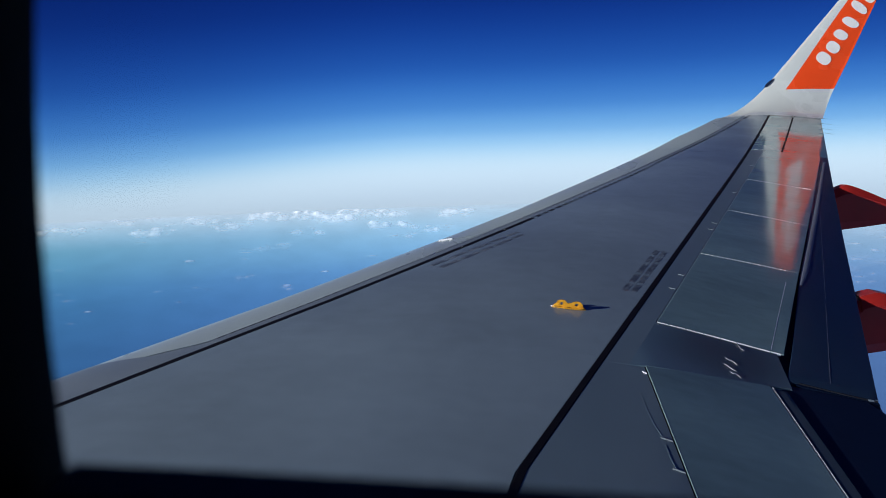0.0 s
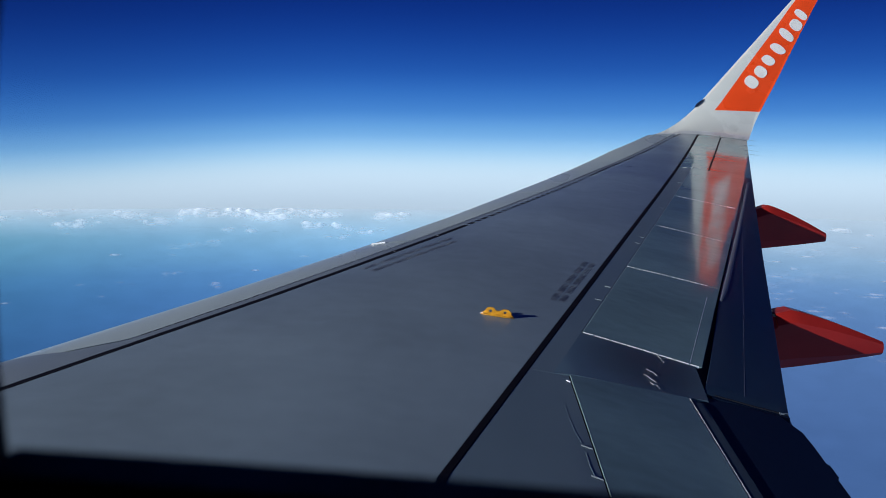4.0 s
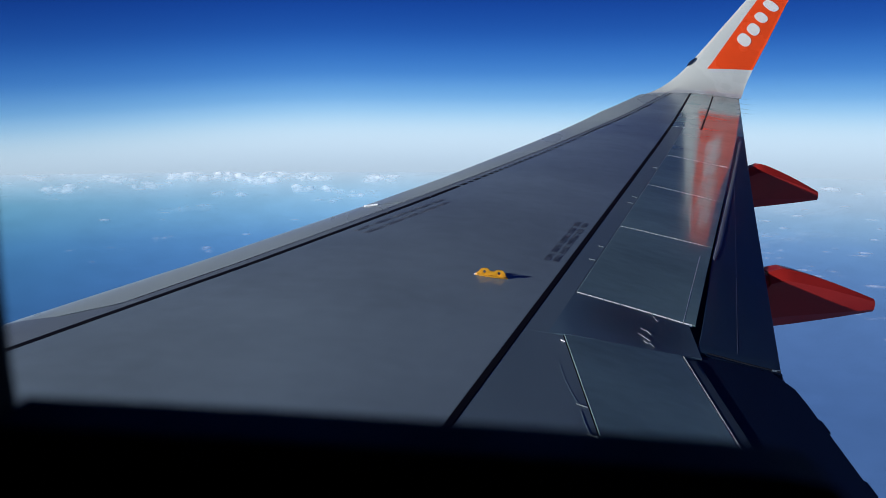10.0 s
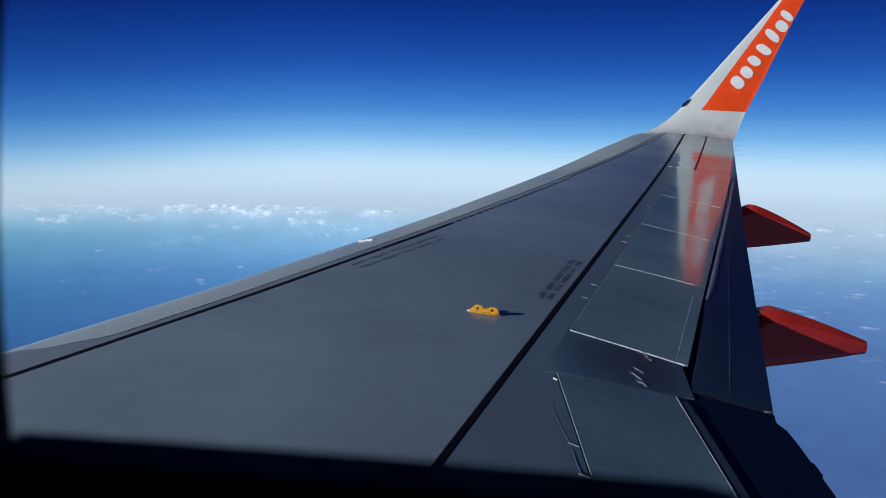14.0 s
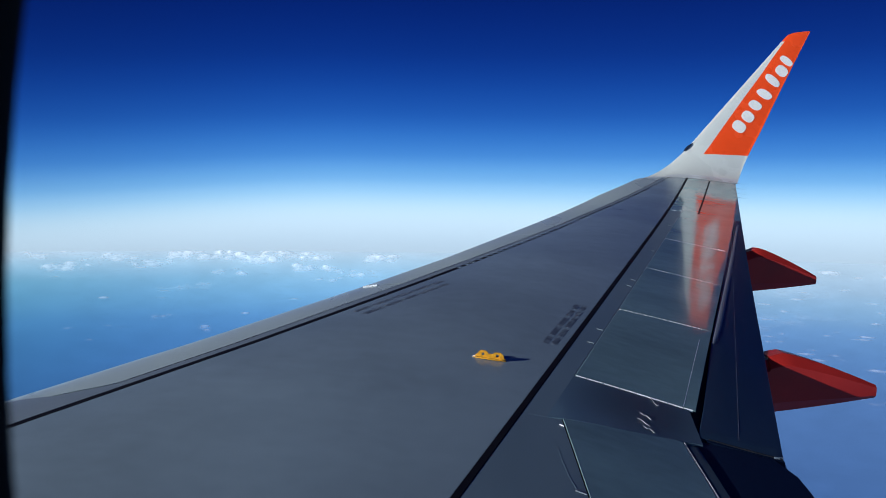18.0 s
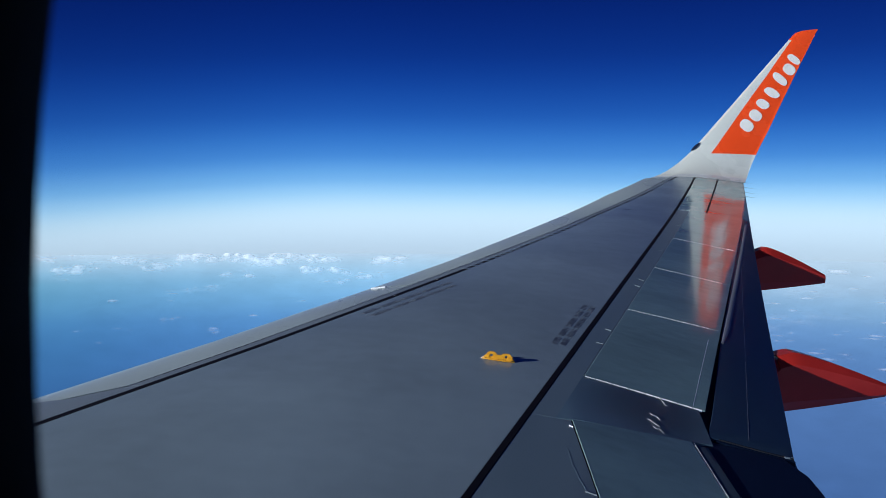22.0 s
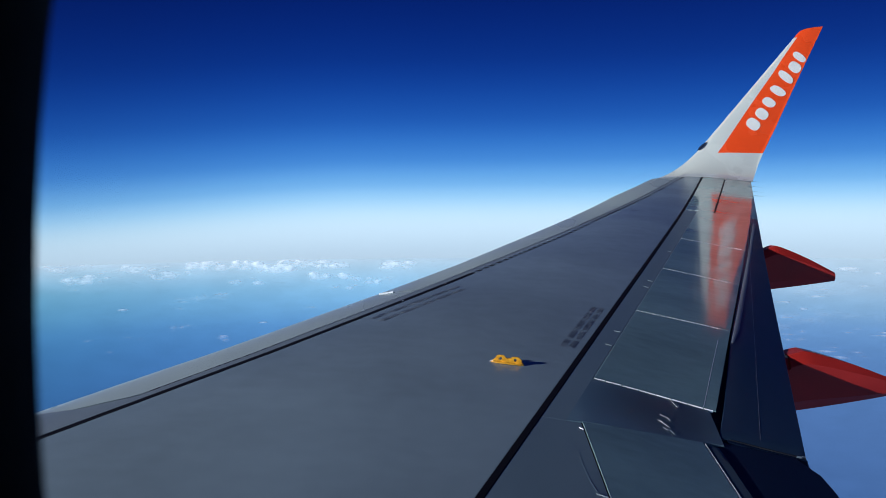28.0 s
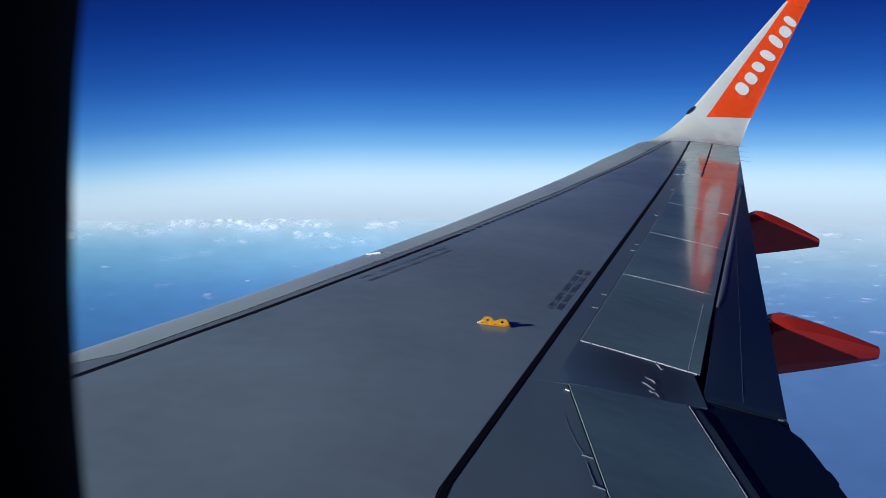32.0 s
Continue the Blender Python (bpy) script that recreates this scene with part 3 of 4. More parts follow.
# flap track fairings
def fairing(yc, tip_x, tip_z, w, h, rise):
    """A canoe under the flap: flat top, sloped shoulder, deep keel, blunt tail."""
    x_in = x_te(yc) - 1.5
    z_in = skin(x_te(yc), yc) - 0.02 - washout(yc) * (x_te(yc) - x_band(yc))
    V, F = [], []
    ut = 1.505 / (tip_x - x_in)
    stations = [ut * i / 6 for i in range(6)] + [ut - 0.003] + [ut + (1 - ut) * i / 14 for i in range(15)]
    N = len(stations) - 1
    for u in stations:
        x = x_in + (tip_x - x_in) * u
        tail = max((u - 0.55) / 0.45, 0.0)
        head = min(u / 0.25, 1.0)
        k = math.sqrt(max(1 - (1 - head) ** 2, 0.02))
        ww = w * (k if u < 0.25 else 1 - 0.72 * tail ** 1.3)
        xt = x_te(yc)
        ztop = z_in if u < ut else z_in + rise * min(max((x - xt) / 0.13, 0.0), 1.0) + (tip_z + 0.05 - z_in - rise) * max((x - xt) / (tip_x - xt), 0.0) ** 1.3
        zin = min(skin(min(x, xt), yc) - 0.045, ztop) if u < ut else ztop
        keel = z_in - h * (k if u < 0.25 else 1.0) + (tip_z - 0.05 - (z_in - h)) * tail ** 1.25
        prof = [(-0.31, 0.0), (-0.49, -0.19), (-0.52, -0.45), (-0.42, -0.8), (-0.2, -0.98), (0.2, -0.98), (0.42, -0.8), (0.52, -0.45), (0.49, -0.19), (0.31, 0.0)]
        for a, b in prof:
            V.append((x, yc + a * ww, zin + (zin - keel) * b))
    m = 10
    for i in range(N):
        for k in range(m):
            F.append((i * m + k, i * m + (k + 1) % m, (i + 1) * m + (k + 1) % m, (i + 1) * m + k))
    F.append(tuple(range(m))[::-1])
    F.append(tuple(range(N * m, N * m + m)))
    return mesh_ob("flap_track_fairing", V, F, M_RED, wing, "deep red flap track fairing")


fairing(6.42, 3.11, -1.33, 0.34, 0.46, 0.055)
fairing(10.15, 4.175, -0.79, 0.34, 0.50, 0.085)

# ---- winglet ----
A0, A1, RB = radians(12), radians(73), 0.776
S_BEND = RB * (A1 - A0)
S_TIP = 3.19


def wl_line(s):
    """Span-wise line of the winglet: y, z and its slope angle."""
    if s < S_BEND:
        a = A0 + s / RB
        return Y_TIP + RB * (math.sin(a) - math.sin(A0)), z_ref(Y_TIP) + RB * (math.cos(A0) - math.cos(a)), a
    return (Y_TIP + RB * (math.sin(A1) - math.sin(A0)) + (s - S_BEND) * math.cos(A1),
            z_ref(Y_TIP) + RB * (math.cos(A0) - math.cos(A1)) + (s - S_BEND) * math.sin(A1), A1)


def wl_le(s):
    if s < 0.97:
        return 2.92 + 1.39 * s - 0.274 * s * s
    x = 4.01 + 0.868 * (s - 0.97)
    if s > 2.92:
        x += 0.62 * ((s - 2.92) / (S_TIP - 2.92)) ** 9 * 0.55
    return x


def wl_te(s):
    return 4.64 + 0.49 * s + 0.0085 * s * s - 0.02 * math.sin(math.pi * min(s / 1.2, 1.0))


def wl_point(s, u, side, extra=0.0):
    """A point of the winglet's inner (side 1) or outer (-1) face, u along the chord."""
    y, z, a = wl_line(s)
    xl, xt = wl_le(s), wl_te(s)
    c = max(xt - xl, 0.02)
    blade = 0.55 * camber(min(max(u, 0.0), 1.0)) * c + 0.003 * c * (1 - u)
    k = min(s / 0.7, 1.0)
    k = k * k * (3 - 2 * k)
    root_x = x_nose(Y_TIP) + u * (x_te(Y_TIP) - x_nose(Y_TIP))
    root = skin(root_x, Y_TIP) - z_ref(Y_TIP)
    up = root * (1 - k) + blade * k if side > 0 else (root - 0.006 - 0.08 * c * math.sin(math.pi * min(max(u, 0.0), 1.0))) * (1 - k) - blade * k
    up += extra * side
    return (xl + c * u, y - math.sin(a) * up, z + math.cos(a) * up)


def u_strip(s):
    return max(0.33 - 0.055 * (s - 0.75) - 0.055 * max(s - 2.3, 0) * 2.2, 0.02)


SS = [i * 0.09 for i in range(8)] + [0.745] + [0.745 + (2.92 - 0.745) * i / 14 for i in range(1, 15)] + [2.97, 3.02, 3.07, 3.11, 3.13, 3.15, 3.165, 3.175, 3.183, S_TIP]
UW = [0, 0.004, 0.015, 0.04, 0.09, 0.16, 0.24, 0.33, 0.45, 0.58, 0.7, 0.82, 0.92, 1.0]
US_I = 7
V, F, MI = [], [], []
nu = len(UW)
for s in SS:
    k = u_strip(s) if s >= 0.7 else 0.33
    us = [u / 0.33 * k if u <= 0.33 else k + (u - 0.33) / 0.67 * (1 - k) for u in UW]
    V += [wl_point(s, u, 1) for u in us]
    V += [wl_point(s, u, -1) for u in us]
for j in range(len(SS) - 1):
    for side in (0, 1):
        for i in range(nu - 1):
            p = j * 2 * nu + side * nu + i
            F.append((p, p + 1, p + 2 * nu + 1, p + 2 * nu))
            orange = SS[j] >= 0.74 and (i >= US_I or SS[j] >= 2.96)
            MI.append(1 if orange else 2 if SS[j] < 0.17 else 0)
    for i in (0, nu - 1):
        p = j * 2 * nu + i
        F.append((p, p + nu, p + 3 * nu, p + 2 * nu))
        MI.append(1 if SS[j] >= 2.96 or (i and SS[j] >= 0.74) else 0)
e = (len(SS) - 1) * 2 * nu
for i in range(nu - 1):
    F.append((e + i, e + i + 1, e + nu + i + 1, e + nu + i))
    MI.append(1)
winglet = mesh_ob("winglet", V, F, [M_WHITE, M_ORANGE, M_ROOT], wing, "upturned winglet, white with an orange panel", mi=MI)

# airline mark as plain white shapes along the orange panel
def logo_mark(xc, sc, w, h, lean=0.0):
    """A rounded plate lying on the inner face; w along the row, h across it."""
    dx, ds = 0.625, 0.78
    V = []
    N = 20
    for k in range(N):
        a = 2 * math.pi * k / N
        ca, sa = math.cos(a), math.sin(a)
        p = abs(ca) ** 0.8 * (1 if ca > 0 else -1) * w / 2
        q = abs(sa) ** 0.8 * (1 if sa > 0 else -1) * h / 2
        x = xc + p * dx + (q + lean * p) * ds
        s = sc + p * ds - (q + lean * p) * dx
        u = (x - wl_le(s)) / (wl_te(s) - wl_le(s))
        V.append(wl_point(s, u, 1, 0.006))
    n = Vector((0, math.sin(A1), -math.cos(A1)))
    back = [tuple(Vector(v) + n * 0.012) for v in V]
    F = [(k, (k + 1) % N, N + (k + 1) % N, N + k) for k in range(N)] + [tuple(range(N)), tuple(range(N, 2 * N))[::-1]]
    mesh_ob("logo_mark", V + back, F, M_MARK, winglet, "plain white mark on orange", smooth=False)


for xc, sc, w, h, lean in ((4.86, 1.285, 0.23, 0.27, 0), (5.03, 1.48, 0.22, 0.25, 0), (5.175, 1.70, 0.19, 0.25, 0.2), (5.355, 1.92, 0.18, 0.30, 0.35),
                           (5.52, 2.19, 0.17, 0.33, -0.25), (5.70, 2.38, 0.22, 0.25, 0), (5.80, 2.58, 0.15, 0.28, 0)):
    logo_mark(xc, sc, w * 0.92, h * 0.92, lean)

# navigation lamp in the winglet root
V, F = [], []
for j in range(9):
    s = 0.80 + 0.17 * j / 8
    r = math.sqrt(max(1 - ((j - 4) / 4.2) ** 2, 0.0))
    for k in range(9):
        a = -math.pi / 2 + math.pi * k / 8
        y, z, an = wl_line(s)
        o = 0.045 * r * math.sin(a)
        V.append((wl_le(s) + 0.035 - 0.068 * r * math.cos(a), y - math.sin(an) * o, z + math.cos(an) * o))
for j in range(8):
    for k in range(8):
        p = j * 9 + k
        F.append((p, p + 1, p + 10, p + 9))
mesh_ob("navigation_lamp", V, F, M_LAMP, winglet, "dark glass navigation lamp")

# static wicks on the tip's trailing edge
for y in (13.3, 13.65, 14.1, 14.56):
    x = x_te(y)
    strip("wick_base", [(x - 0.06, y), (x - 0.005, y)], 0.012, M_NOSE, wing, 0.002, "grey wick base", 0.005)
    tube("static_wick", [on_skin(x - 0.02, y, 0.012), on_skin(x + 0.09, y + 0.003, 0.012), on_skin(x + 0.16, y + 0.006, 0.016)], 0.0022, M_WICK, wing, 5, "thin static wick", 0.5)

# stencilled notes on the skin: unreadable words as worn bars
def stencil(x0, y0, x1, y1, width, cuts):
    for a, b in cuts:
        strip("stencil_word", [(x0 + (x1 - x0) * a, y0 + (y1 - y0) * a), (x0 + (x1 - x0) * b, y0 + (y1 - y0) * b)], width, M_STENCIL, wing, 0.0, "faded dark stencilled word", 0.0008, (0.036, 0.0035))


WORDS = ((0.0, 0.15), (0.19, 0.37), (0.41, 0.63), (0.67, 0.83), (0.87, 1.0))
stencil(0.532, 5.42, 0.868, 6.40, 0.037, WORDS)
stencil(0.588, 5.42, 0.925, 6.40, 0.037, ((0.0, 0.14), (0.18, 0.36), (0.40, 0.66), (0.70, 0.82), (0.86, 1.0)))
stencil(-0.735, 5.74, -0.165, 6.74, 0.040, WORDS)
stencil(-0.665, 5.68, -0.125, 6.64, 0.040, ((0.0, 0.2), (0.24, 0.42), (0.46, 0.6), (0.64, 0.85), (0.88, 1.0)))

# ---- yellow rope fitting on the skin ----
hx, hy = 0.165, 4.985
hook = thing("rope_fitting", on_skin(hx, hy), "yellow painted rope fitting bolted on the wing skin", "fitting")
# two upright lugs with round holes, a low web between them, ramps at both ends, on a thin foot
def lug(V, F, xc, wide, high, hole, zc, half):
    """An upright plate along x: a rounded outline with a round hole through it."""
    n = 28
    base = len(V)
    z0 = skin(xc, hy) - 0.002
    for y in (hy - half, hy + half):
        for ring_r in (0, 1):
            for k in range(n):
                a = 2 * math.pi * k / n
                ca, sa = math.cos(a), math.sin(a)
                if ring_r:
                    V.append((xc + hole * ca, y, z0 + zc + hole * sa))
                else:
                    px = wide * (abs(ca) ** 0.75) * (1 if ca > 0 else -1) * (1.0 if sa > 0 else 1.25)
                    pz = zc + (high - zc) * sa if sa > 0 else zc + zc * (abs(sa) ** 0.6) * -1
                    V.append((xc + px, y, z0 + max(pz, 0.0)))
    for k in range(n):
        j = (k + 1) % n
        o0, i0, o1, i1 = base, base + n, base + 2 * n, base + 3 * n
        F += [(o0 + k, o0 + j, i0 + j, i0 + k), (o1 + k, i1 + k, i1 + j, o1 + j), (o0 + k, o1 + k, o1 + j, o0 + j), (i0 + k, i0 + j, i1 + j, i1 + k)]


def wedge(V, F, xs, half):
    """A ridge along x: (x, height) stations with sloping flanks."""
    base = len(V)
    for x, h in xs:
        z0 = skin(x, hy) - 0.002
        V += [(x, hy - half * 1.5, z0), (x, hy - half, z0 + h * 0.8), (x, hy - half * 0.4, z0 + h), (x, hy + half * 0.4, z0 + h), (x, hy + half, z0 + h * 0.8), (x, hy + half * 1.5, z0)]
    m = 6
    for i in range(len(xs) - 1):
        for k in range(m):
            F.append((base + i * m + k, base + i * m + (k + 1) % m, base + (i + 1) * m + (k + 1) % m, base + (i + 1) * m + k))
    F.append(tuple(base + k for k in range(m))[::-1])
    F.append(tuple(base + (len(xs) - 1) * m + k for k in range(m)))


V, F = [], []
for xc, wide, high in ((hx - 0.040, 0.030, 0.0475), (hx + 0.046, 0.030, 0.0455)):
    lug(V, F, xc, wide, high, 0.0085, 0.026, 0.0065)
wedge(V, F, ((hx - 0.0975, 0.006), (hx - 0.082, 0.017), (hx - 0.062, 0.033), (hx - 0.052, 0.038)), 0.0065)
wedge(V, F, ((hx - 0.026, 0.037), (hx - 0.012, 0.033), (hx + 0.014, 0.032), (hx + 0.030, 0.036)), 0.0065)
wedge(V, F, ((hx + 0.058, 0.037), (hx + 0.068, 0.034), (hx + 0.084, 0.019), (hx + 0.0975, 0.006)), 0.0065)
mesh_ob("bracket", V, F, M_YELLOW, hook)
V, F = [], []
for i in range(13):
    u = i / 12
    x = hx - 0.094 + 0.188 * u
    h = 0.020 * math.sqrt(max(math.sin(math.pi * u), 0.03)) + 0.006
    V += [(x, hy - h, skin(x, hy) - 0.002), (x, hy - h + 0.002, skin(x, hy) + 0.005), (x, hy + h - 0.002, skin(x, hy) + 0.005), (x, hy + h, skin(x, hy) - 0.002)]
for i in range(12):
    for k in range(4):
        F.append((i * 4 + k, i * 4 + (k + 1) % 4, i * 4 + 4 + (k + 1) % 4, i * 4 + 4 + k))
F += [(3, 2, 1, 0), (48, 49, 50, 51)]
mesh_ob("foot_plate", V, F, M_YELLOW, hook)
tx, tz = hx - 0.102, skin(hx - 0.102, hy)
mesh_ob("tip", [(tx - 0.006, hy, tz + 0.001)] + [(tx + 0.016, hy + 0.010 * math.cos(w), tz + 0.003 + 0.007 * math.sin(w)) for w in [math.pi * 2 * k / 8 for k in range(8)]],
        [(0, k + 1, (k + 1) % 8 + 1) for k in range(8)] + [tuple(range(8, 0, -1))], M_EDGE, hook, "bare worn tip")
for dx in (-0.075, 0.0, 0.076):                # bolt heads on the foot
    x = hx + dx
    c = Vector((x, hy - 0.014, skin(x, hy) + 0.004))
    V = [c + Vector((0.004 * math.cos(math.pi * k / 3), 0.004 * math.sin(math.pi * k / 3), 0.004 * r)) for r in (0, 1) for k in range(6)]
    mesh_ob("bolt", V, [(k, (k + 1) % 6, 6 + (k + 1) % 6, 6 + k) for k in range(6)] + [tuple(range(6))[::-1], tuple(range(6, 12))], M_HOLE, hook, "darkened bolt head", smooth=False)

# ---- engine pylon top below the slat end ----
V, F = [], []
for i in range(11):
    u = i / 10
    x = -3.35 + 1.15 * u
    w = 0.16 * math.sin(math.pi * (0.15 + 0.6 * u))
    zt = skin(x_le(4.05), 4.05) - 0.03 - 0.10 * (1 - u)
    for a, b in ((-1, -0.5), (-0.9, -0.08), (-0.4, 0.0), (0.4, 0.0), (0.9, -0.08), (1, -0.5)):
        V.append((x, 4.0 + a * w, zt + b))
for i in range(10):
    for k in range(6):
        F.append((i * 6 + k, i * 6 + (k + 1) % 6, (i + 1) * 6 + (k + 1) % 6, (i + 1) * 6 + k))
F.append(tuple(range(6))[::-1])
F.append(tuple(range(60, 66)))
mesh_ob("engine_pylon", V, F, M_FLAP, wing, "dark engine pylon top under the leading edge")

# ---- cabin side with the window ----
YW = 0.16


def win_left(z):
    return -0.0846 + 1.1 * (z + 0.0246) ** 2


def ledge_top(x):
    """Upper edge of the dark ledge, falling away towards the tail."""
    return -0.0589 - 0.044 * (x + 0.05) - 0.12 * (x + 0.05) ** 2 - min(60.0 * max(x - 0.052, 0.0) ** 2, 0.05)


def win_bottom(x):
    return -0.098 - 0.05 * (x + 0.05)


def window_outline(grow=0.0):
    """The rounded opening, counter-clockwise from its lower left corner."""
    mid = 0.03
    pts = []
    rc = 0.02
    xl, xr = win_left(-0.05), 2 * mid - win_left(-0.05)
    for k in range(17):
        x = xl + rc + (xr - xl - 2 * rc) * k / 16
        pts.append((x, win_bottom(x)))
    for k in range(1, 5):
        a = -math.pi / 2 + math.pi / 2 * k / 5
        pts.append((xr - rc + rc * math.cos(a), win_bottom(xr) + rc + rc * math.sin(a)))
    z0, z1 = -0.072, 0.15
    for k in range(13):
        z = z0 + (z1 - z0) * k / 12
        pts.append((2 * mid - win_left(z), z))
    xt = 2 * mid - win_left(z1)
    for k in range(1, 16):
        a = math.pi * k / 16
        pts.append((mid + (xt - mid) * math.cos(a), z1 + 0.075 * math.sin(a)))
    for k in range(13):
        z = z1 + (z0 - z1) * k / 12
        pts.append((win_left(z), z))
    for k in range(1, 5):
        a = math.pi + math.pi / 2 * k / 5
        pts.append((xl + rc + rc * math.cos(a), win_bottom(xl) + rc + rc * math.sin(a)))
    c = (mid, 0.07)
    return [(x + (x - c[0]) * grow, z + (z - c[1]) * grow) for x, z in pts]


def ring(name, loops, mat, parent, label="", kind=""):
    """Bands between outlines of the same length; loops: list of (y, points)."""
    V, F = [], []
    n = len(loops[0][1])
    for y, pts in loops:
        V += [(x, y, z) for x, z in pts]
    for j in range(len(loops) - 1):
        for k in range(n):
            F.append((j * n + k, j * n + (k + 1) % n, (j + 1) * n + (k + 1) % n, (j + 1) * n + k))
    return mesh_ob(name, V, F, mat, parent, label)


window = thing("window_1", (0.03, YW, -0.06), "dark rounded cabin window, closed", "window", kind="structure")
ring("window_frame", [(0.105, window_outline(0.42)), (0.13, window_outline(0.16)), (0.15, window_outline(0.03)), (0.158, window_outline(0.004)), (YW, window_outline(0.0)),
                      (0.163, window_outline(0.05)), (0.185, window_outline(0.32)), (0.20, window_outline(0.50))], M_TRIM, window, "window surround painted black for its shade")
LEDGE_L, LEDGE_R, LEDGE_RAD = -0.0815, 0.16, 0.0025
top = [(LEDGE_L + LEDGE_RAD * (1 - math.cos(radians(a))), ledge_top(LEDGE_L) - LEDGE_RAD * (1 - math.sin(radians(a)))) for a in range(0, 90, 15)]
top += [(LEDGE_L + LEDGE_RAD + (LEDGE_R - LEDGE_L - LEDGE_RAD) * k / 30, ledge_top(LEDGE_L + LEDGE_RAD + (LEDGE_R - LEDGE_L - LEDGE_RAD) * k / 30)) for k in range(31)]
V, F = [], []
for y, inset in ((0.140, 0.004), (0.144, 0.0005), (0.157, 0.0)):
    V += [(x + (inset if k < 6 else 0.0), y, z - inset) for k, (x, z) in enumerate(top)] + [(x, y, -0.165) for x, z in reversed(top)]
n = 2 * len(top)
for j in range(2):
    for k in range(n):
        F.append((j * n + k, j * n + (k + 1) % n, (j + 1) * n + (k + 1) % n, (j + 1) * n + k))
F += [tuple(range(n))[::-1], tuple(range(2 * n, 3 * n))]
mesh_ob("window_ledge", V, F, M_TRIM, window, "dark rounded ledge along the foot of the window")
pane_pts = window_outline(0.40)
n = len(pane_pts)
M_GLASS = bpy.data.materials.new("window acrylic")
M_GLASS.use_nodes = True
gt = M_GLASS.node_tree
gt.nodes.clear()
g_out, g_mix, g_tr, g_gl, g_fr = (gt.nodes.new(k) for k in ("ShaderNodeOutputMaterial", "ShaderNodeMixShader", "ShaderNodeBsdfTransparent", "ShaderNodeBsdfGlossy", "ShaderNodeFresnel"))
g_tr.inputs[0].default_value = (0.985, 0.99, 1.0, 1)
g_gl.inputs["Roughness"].default_value = 0.0
g_fr.inputs[0].default_value = 1.25
for a, b in ((g_fr.outputs[0], g_mix.inputs[0]), (g_tr.outputs[0], g_mix.inputs[1]), (g_gl.outputs[0], g_mix.inputs[2]), (g_mix.outputs[0], g_out.inputs[0])):
    gt.links.new(a, b)
pane = mesh_ob("pane", [(x, y, z) for y in (0.190, 0.196) for x, z in pane_pts],
               [tuple(range(n)), tuple(range(n, 2 * n))[::-1]] + [(k, (k + 1) % n, n + (k + 1) % n, n + k) for k in range(n)], M_GLASS, window, "clear window pane", smooth=False)
pane.visible_shadow = False

# fuselage side: curved lining within, painted hull outside, cut open at the window
AX_Y, AX_Z, R_IN, R_OUT = -1.72, -0.40, 1.86, 1.96


def square(h):
    """The same number of points on a rectangle round the window."""
    out = []
    for x, z in window_outline(0.42):
        dx, dz = x - 0.03, z - 0.07
        k = min(h / max(abs(dx), 1e-6), h / max(abs(dz), 1e-6))
        out.append((0.03 + dx * k, 0.07 + dz * k))
    return out


def hull_y(z, r):
    return AX_Y + math.sqrt(max(r * r - (z - AX_Z) ** 2, 0.0))


def hull(name, r, loop_in, mat, label, kind="structure"):
    V, F = [], []
    n = len(loop_in)
    sq = square(0.32)
    V += [(x, y, z) for x, y, z in loop_in]
    V += [(x, hull_y(z, r), z) for x, z in sq]
    for k in range(n):
        F.append((k, (k + 1) % n, n + (k + 1) % n, n + k))
    z0, z1 = 0.07 - 0.32, 0.07 + 0.32
    a0, a1 = math.asin((z0 - AX_Z) / r), math.asin((z1 - AX_Z) / r)
    angs = [a0 + (a1 - a0) * k / 8 for k in range(9)] + [a1 + (2 * math.pi - (a1 - a0)) * k / 48 for k in range(1, 49)]
    xs = (-4.5, -0.29, 0.35, 4.5)
    b = len(V)
    for x in xs:
        for a in angs[:-1]:
            V.append((x, AX_Y + r * math.cos(a), AX_Z + r * math.sin(a)))
    m = len(angs) - 1
    for i in range(3):
        for k in range(m):
            if i == 1 and k < 8:
                continue
            F.append((b + i * m + k, b + i * m + (k + 1) % m, b + (i + 1) * m + (k + 1) % m, b + (i + 1) * m + k))
    for i in (0, 3):
        F.append(tuple(b + i * m + k for k in range(m)))
    ob = mesh_ob(name, V, F, mat, None, label)
    return tagged(ob, label, "wall", kind=kind)


hull("wall_cabin", R_IN, [(x, 0.105, z) for x, z in window_outline(0.42)], M_CABIN, "cabin side wall round the window, its dimness painted in")
hull("wall_fuselage", R_OUT, [(x, 0.20, z) for x, z in window_outline(0.50)], M_HULL, "white painted fuselage skin")

# ---- sea and clouds far below ----
SEA_Z, SEA_R = -252.0, 4800.0
# the haze of distance is painted into the sea's colour, which glows
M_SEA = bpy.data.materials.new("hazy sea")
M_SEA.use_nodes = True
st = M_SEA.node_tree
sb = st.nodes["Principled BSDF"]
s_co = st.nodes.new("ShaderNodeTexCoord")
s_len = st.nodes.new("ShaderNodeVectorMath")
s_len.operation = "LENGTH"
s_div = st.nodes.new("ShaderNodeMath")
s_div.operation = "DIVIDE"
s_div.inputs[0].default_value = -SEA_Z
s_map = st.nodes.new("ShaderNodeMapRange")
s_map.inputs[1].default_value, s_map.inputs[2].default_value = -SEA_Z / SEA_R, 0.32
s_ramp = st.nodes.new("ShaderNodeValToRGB")
